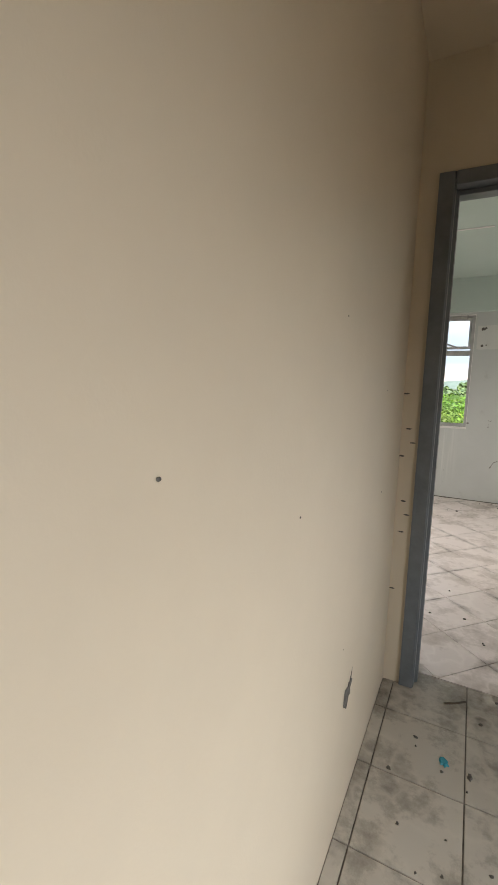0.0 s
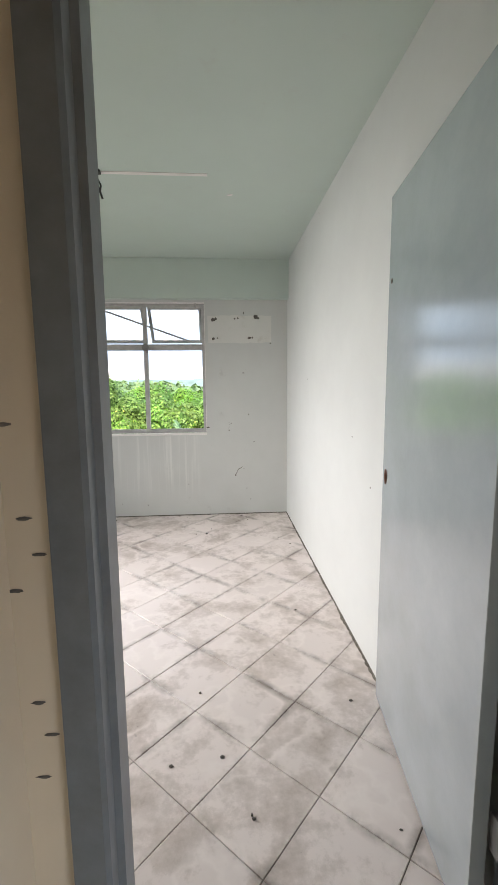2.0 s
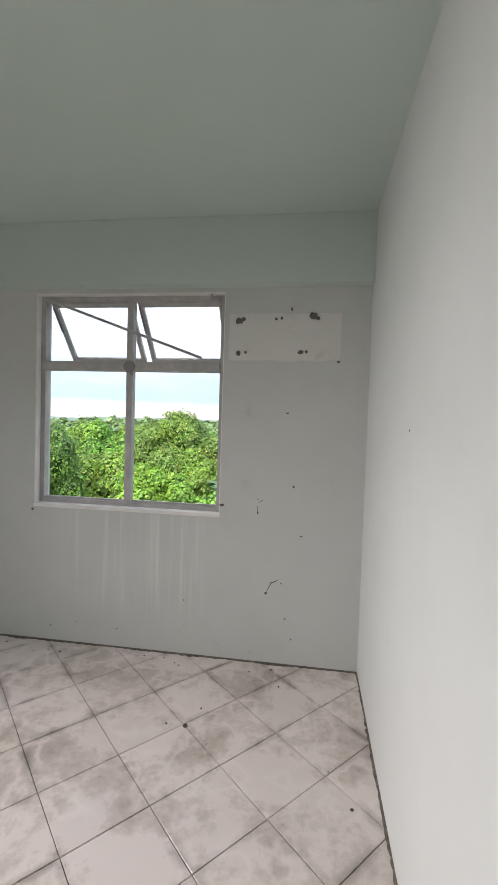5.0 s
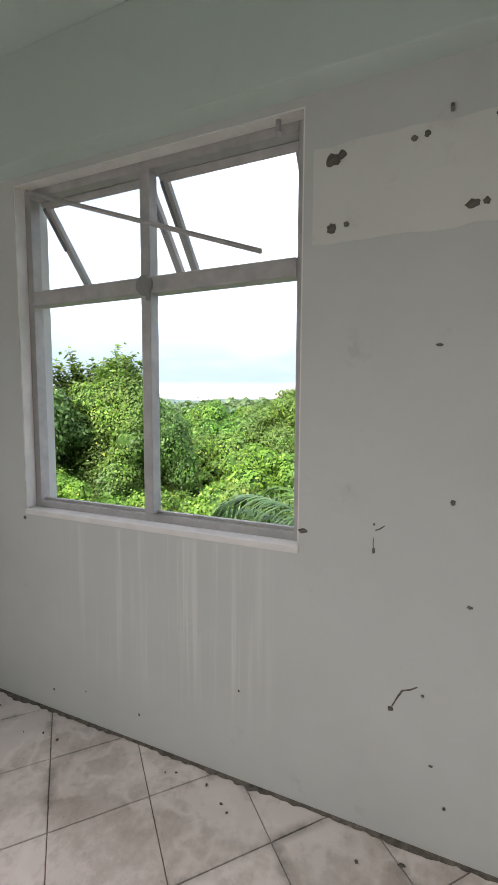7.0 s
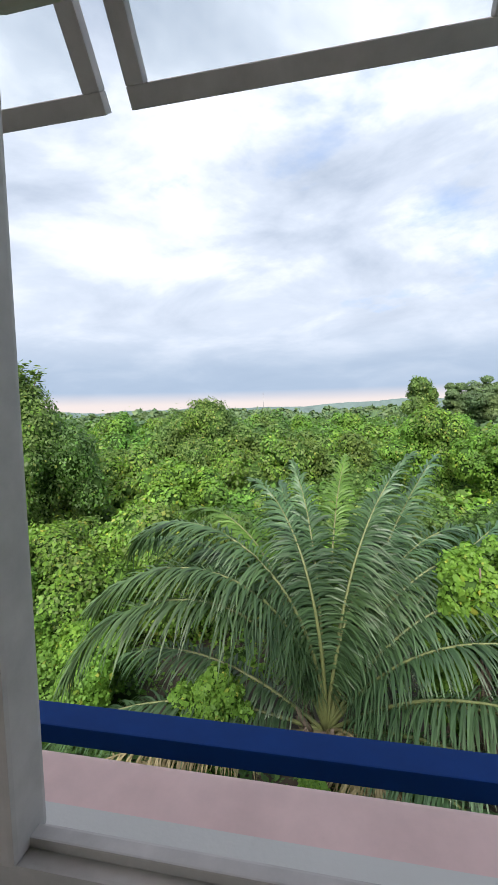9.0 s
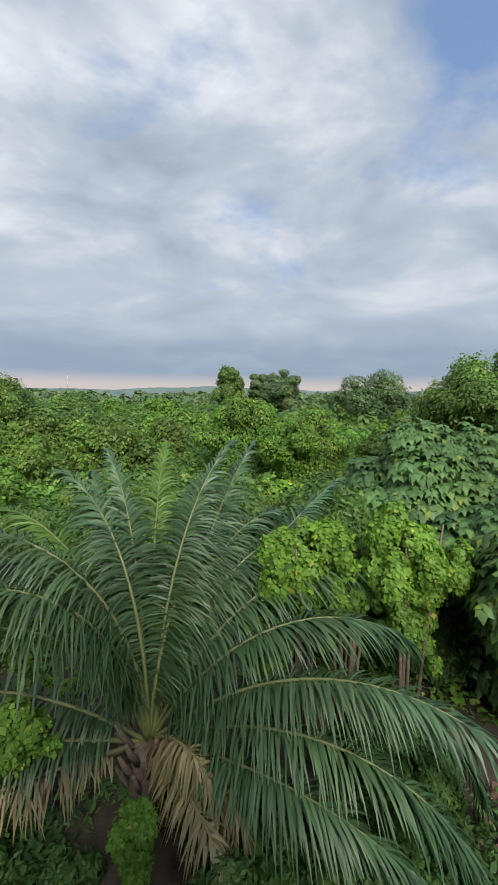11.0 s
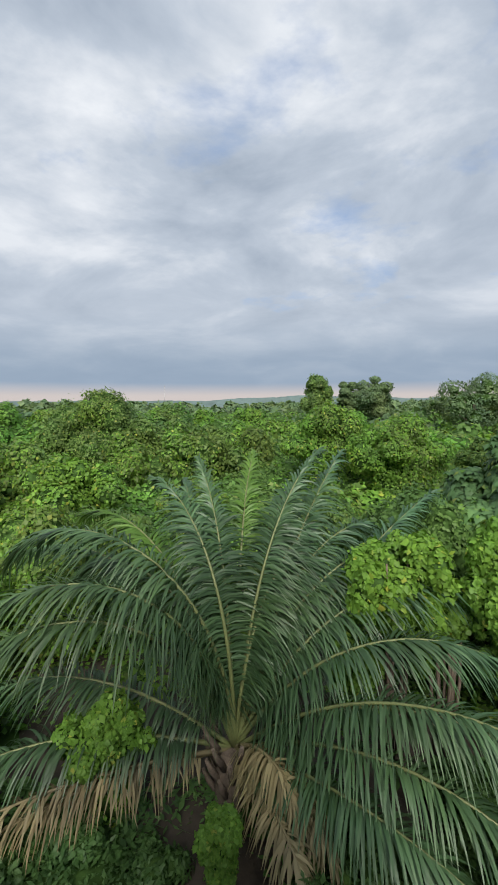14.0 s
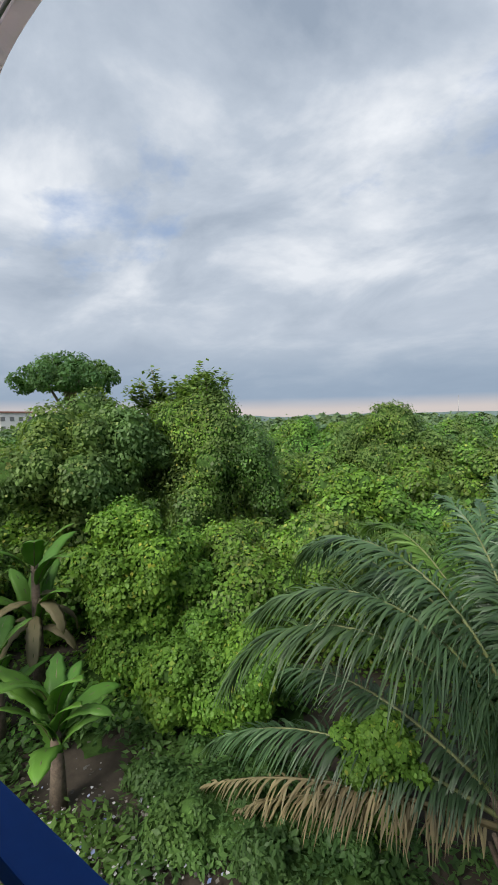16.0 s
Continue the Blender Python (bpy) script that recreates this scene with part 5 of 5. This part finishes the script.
def far_woods():
    rng = np.random.default_rng(55)
    P, N = [], []
    # one dark blob per crown, shade seen through its leaf gaps
    cores = bmesh.new()
    for k in range(520):
        d = 62 + 560 * rng.random() ** 1.5
        b = radians(rng.uniform(-78, 74))
        x, y = d * math.sin(b), 6 + d * math.cos(b)
        r = rng.uniform(2.5, 5.0) * np.interp(d, [60, 600], [1.0, 2.6])
        top = np.interp(d, [60, 150, 300, 620], [-0.6, 0.2, 1.2, 3.5]) + rng.normal(0, 0.8) * np.interp(d, [60, 600], [0.8, 2.0])
        rz = r * rng.uniform(0.6, 0.95)
        L = grow_lumps((x, y, top - rz), (r, r, rz), 4, rng)
        p, nn = lump_points(L, 270, rng)
        P.append(np.concatenate([p, np.full((len(p), 1), d)], 1))
        N.append(nn)
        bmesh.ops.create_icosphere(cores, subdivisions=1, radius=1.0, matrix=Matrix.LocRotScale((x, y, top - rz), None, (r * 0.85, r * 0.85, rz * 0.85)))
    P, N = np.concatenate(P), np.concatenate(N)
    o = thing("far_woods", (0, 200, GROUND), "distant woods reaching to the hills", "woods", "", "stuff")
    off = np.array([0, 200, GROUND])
    c = part("inner_shade", cores, M_CORE, o)
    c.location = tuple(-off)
    for lo, hi in ((0, 140), (140, 300), (300, 900)):
        k = (P[:, 3] >= lo) & (P[:, 3] < hi)
        leaves_mesh("foliage", P[k, :3] - off, N[k], 0.010 * (lo + 70), rng, M_FAR_HAZE, o, 0.3, ratio=0.9)


far_woods()
tagged(link("radio_mast", tube([(-57.0, 350, GROUND), (-57.0, 350, 17.0)], [0.35, 0.15], 6), M_DARK_METAL), "thin radio mast far beyond the woods", "mast")


# banana plants
def banana_leaf(parent, az, elev, length, width, droop, rng, material=None):
    a = radians(az)
    h = np.array([math.cos(a), math.sin(a), 0.0])
    sd = np.array([-h[1], h[0], 0.0])
    m = 16
    s = np.linspace(0, 1, m)
    ang = radians(elev) - radians(droop) * s ** 1.5
    d = np.cos(ang)[:, None] * h + np.sin(ang)[:, None] * np.array([0, 0, 1.0])
    c = np.concatenate([[[0, 0, 0]], np.cumsum(d[:-1] * length / (m - 1), axis=0)])
    up = np.cross(d, sd) * -1
    w = width * 0.5 * np.interp(s, [0, 0.14, 0.22, 0.5, 0.85, 1.0], [0.05, 0.06, 0.75, 1.0, 0.75, 0.06])
    w = w * (1 + 0.10 * rng.normal(size=m))
    rows = []
    for k, cup in ((-1, -0.10), (-0.5, 0.12), (0, 0.0), (0.5, 0.12), (1, -0.10)):
        rows.append(c + sd * (k * w)[:, None] + np.abs(up) * (cup * w)[:, None])
    v = np.stack(rows, 1)
    i, j = np.meshgrid(np.arange(m - 1), np.arange(4), indexing="ij")
    f = np.stack([i * 5 + j, i * 5 + j + 1, (i + 1) * 5 + j + 1, (i + 1) * 5 + j], -1).reshape(-1, 4)
    o = mesh_np("leaf", v.reshape(-1, 3), f, material or M_BANANA, parent, smooth=True)
    mod = o.modifiers.new("thick", "SOLIDIFY")
    mod.thickness = 0.004
    part("midrib", tube([tuple(q) for q in c[::3]], 0.014, 5), M_RACHIS, o)
    return o


def banana(at, height, leaves, length, seed, label, dry=0):
    rng = np.random.default_rng(seed)
    o = thing("banana_plant", at, label, "banana plant")
    part("stem", tube([(0, 0, -0.1), (0.03, 0, height * 0.5), (0, 0, height)], [0.16, 0.12, 0.08], 12), M_BARK, o, "brown sheathed banana stem")
    for k in range(leaves):
        lf = banana_leaf(o, k * 137.5 + rng.uniform(-15, 15), rng.uniform(42, 87), length * rng.uniform(0.75, 1.15), 0.42 * rng.uniform(0.8, 1.2), rng.uniform(50, 105), rng)
        lf.location = (0, 0, height * rng.uniform(0.45, 1.0))
    for k in range(dry):   # dead leaves hanging down the stem
        lf = banana_leaf(o, k * 137.5, rng.uniform(-5, 25), 1.5 * rng.uniform(0.7, 1.1), 0.34, rng.uniform(85, 110), rng, M_DEADLEAF)
        lf.location = (0, 0, height * rng.uniform(0.5, 0.85))


banana((-6.9, 9.9, GROUND), 1.5, 17, 1.55, 61, "young banana plant with broad bright leaves")
banana((-10.2, 11.4, GROUND), 3.2, 10, 2.0, 62, "taller banana plant with dry hanging leaves", 11)
banana((-9.2, 10.0, GROUND), 1.9, 8, 1.5, 63, "banana plant with broad drooping leaves")
banana((6.9, 10.3, GROUND), 0.9, 8, 1.1, 64, "small banana plant at the edge of the shrubs")
banana((8.9, 10.2, GROUND), 0.8, 7, 1.0, 65, "small banana plant on littered soil")


def litter():
    """Scraps of plastic and paper trodden into the soil."""
    rng = np.random.default_rng(12)
    n = 2600
    x = np.concatenate([rng.normal(6.3, 1.7, n), rng.normal(-5.2, 1.2, n // 2)])
    y = np.concatenate([9.0 + 0.25 * (x[:n] - 5) + rng.normal(0, 1.0, n), rng.normal(9.2, 0.9, n // 2)])
    p = np.stack([x, y, GROUND + 0.16 + rng.uniform(-0.04, 0.05, len(x))], -1)
    nn = np.tile([0, 0, 1.0], (len(x), 1))
    m, t, b = mat("pale plastic scraps")
    g = t.nodes.new("ShaderNodeNewGeometry")
    c = add_ramp(t, g.outputs["Random Per Island"], [(0.0, (0.08, 0.07, 0.06)), (0.5, (0.16, 0.15, 0.13)), (0.8, (0.5, 0.5, 0.5)), (0.97, (0.12, 0.16, 0.3))])
    t.links.new(c, b.inputs["Base Color"])
    o = leaves_mesh("litter", p, nn, 0.055, rng, m, None, 0.0, 1.4, 0.8, 0.5)
    tagged(o, "pale scraps of plastic and paper on the soil", "litter", "", "stuff")


litter()


def rubble():
    """Broken bricks and clods on the dumped soil."""
    rnd = random.Random(14)
    bm = bmesh.new()
    for _ in range(170):
        x, y = rnd.gauss(6.6, 1.5), rnd.gauss(9.5, 0.9)
        if y < 6.9:
            continue
        s = rnd.uniform(0.04, 0.16)
        m = Matrix.LocRotScale((x, y, GROUND + 0.12 + s * 0.2), Euler((rnd.uniform(0, 6), rnd.uniform(0, 6), rnd.uniform(0, 6))), (s, s * rnd.uniform(0.5, 0.9), s * rnd.uniform(0.4, 0.8)))
        r = bmesh.ops.create_icosphere(bm, subdivisions=1, radius=1.0, matrix=m)
        for v in r["verts"]:
            v.co += Vector((rnd.uniform(-1, 1), rnd.uniform(-1, 1), rnd.uniform(-1, 1))) * s * 0.22
    tagged(link("rubble", bm, plain("red-brown rubble", (0.11, 0.06, 0.045), 0.95, vary=0.5, scale=5, bump=0.4)), "red-brown broken bricks and clods on dumped soil", "rubble", "", "stuff")


rubble()


def weeds():
    """Low weeds and grass on the open soil."""
    rng = np.random.default_rng(66)
    n = 70000
    x, y = rng.uniform(-9, 11, n), rng.uniform(6.3, 13, n)
    k = np.sin(1.1 * x + 1.5 * np.sin(0.9 * y)) * np.sin(1.3 * y + 0.8 * x) + rng.normal(0, 0.3, n) > 0.05
    k &= (x < 4.6) | (rng.random(n) < 0.3)
    x, y = x[k], y[k]
    p = np.stack([x, y, GROUND + 0.12 + 0.16 * rng.random(len(x)) ** 2], -1)
    nn = np.tile([0, 0, 1.0], (len(x), 1))
    tagged(leaves_mesh("weeds", p, nn, 0.14, rng, M_LEAF_DARK, None, -0.4, 0.5, 0.4, 0.5), "low weeds and grass on bare soil", "weeds", "", "stuff")


def bare_sprigs(at, n, length, seed, parent_name, label):
    """Thin leafy shoots standing clear of a crown."""
    rng = np.random.default_rng(seed)
    o = thing(parent_name, at, label, "tree")
    part("trunk", tube([(0, 0, GROUND - at[2]), (0.2, 0.1, (GROUND - at[2]) * 0.5), (0, 0, 0.2)], [0.2, 0.14, 0.06], 8), M_BARK, o)
    P, N = [], []
    for k in range(n):
        a, e = rng.uniform(0, 6.28), radians(rng.uniform(35, 85))
        d = np.array([math.cos(a) * math.cos(e), math.sin(a) * math.cos(e), math.sin(e)])
        ln = length * rng.uniform(0.6, 1.2)
        b = np.array([rng.normal(0, 0.8), rng.normal(0, 0.6), -0.5])
        pts = [b, b + d * ln * 0.5 + np.array([0, 0, 0.08]), b + d * ln]
        part("shoot", tube([tuple(map(float, q)) for q in pts], [0.035, 0.025, 0.010], 5), M_BARK, o)
        t = rng.random(130) ** 0.6
        P.append(b + d * (ln * t)[:, None] + rng.normal(0, 0.15, (130, 3)))
        N.append(np.tile([0, 0, 1.0], (130, 1)))
    leaves_mesh("foliage", np.concatenate(P), np.concatenate(N), 0.26, rng, M_LEAF, o, 0.2, 0.8, 0.5)


weeds()


def far_building():
    o = thing("apartment_building", (-146.0, 76.0, GROUND), "pale far-off building above the trees", "building")
    part("wall", box_bm((-6, -5, 0), (6, 5, 10.2), 0.05), M_WHITE, o)
    part("roof", box_bm((-6.4, -5.4, 10.2), (6.4, 5.4, 10.7), 0.05), M_ROOF, o, "faded red roof edge")
    for x in (-4.2, -1.4, 1.4, 4.2):
        for z in (4.6, 7.6):
            part("window", box_bm((x - 0.7, -5.06, z), (x + 0.7, -4.9, z + 1.4), 0.03), M_DARK_METAL, o)
            part("window", box_bm((5.9, x - 0.7, z), (6.06, x + 0.7, z + 1.4), 0.03), M_DARK_METAL, o)


M_ROOF = plain("faded red roofing", (0.32, 0.16, 0.12), 0.8)
far_building()
bare_sprigs((-13.2, 19.8, 2.0), 38, 1.9, 71, "tree", "feathery leafy shoots of a tree above the vines")
bare_sprigs((20.8, 25.0, 3.2), 18, 1.3, 72, "tree", "leafy shoots standing out of vine-covered tree")
lay_tiles()
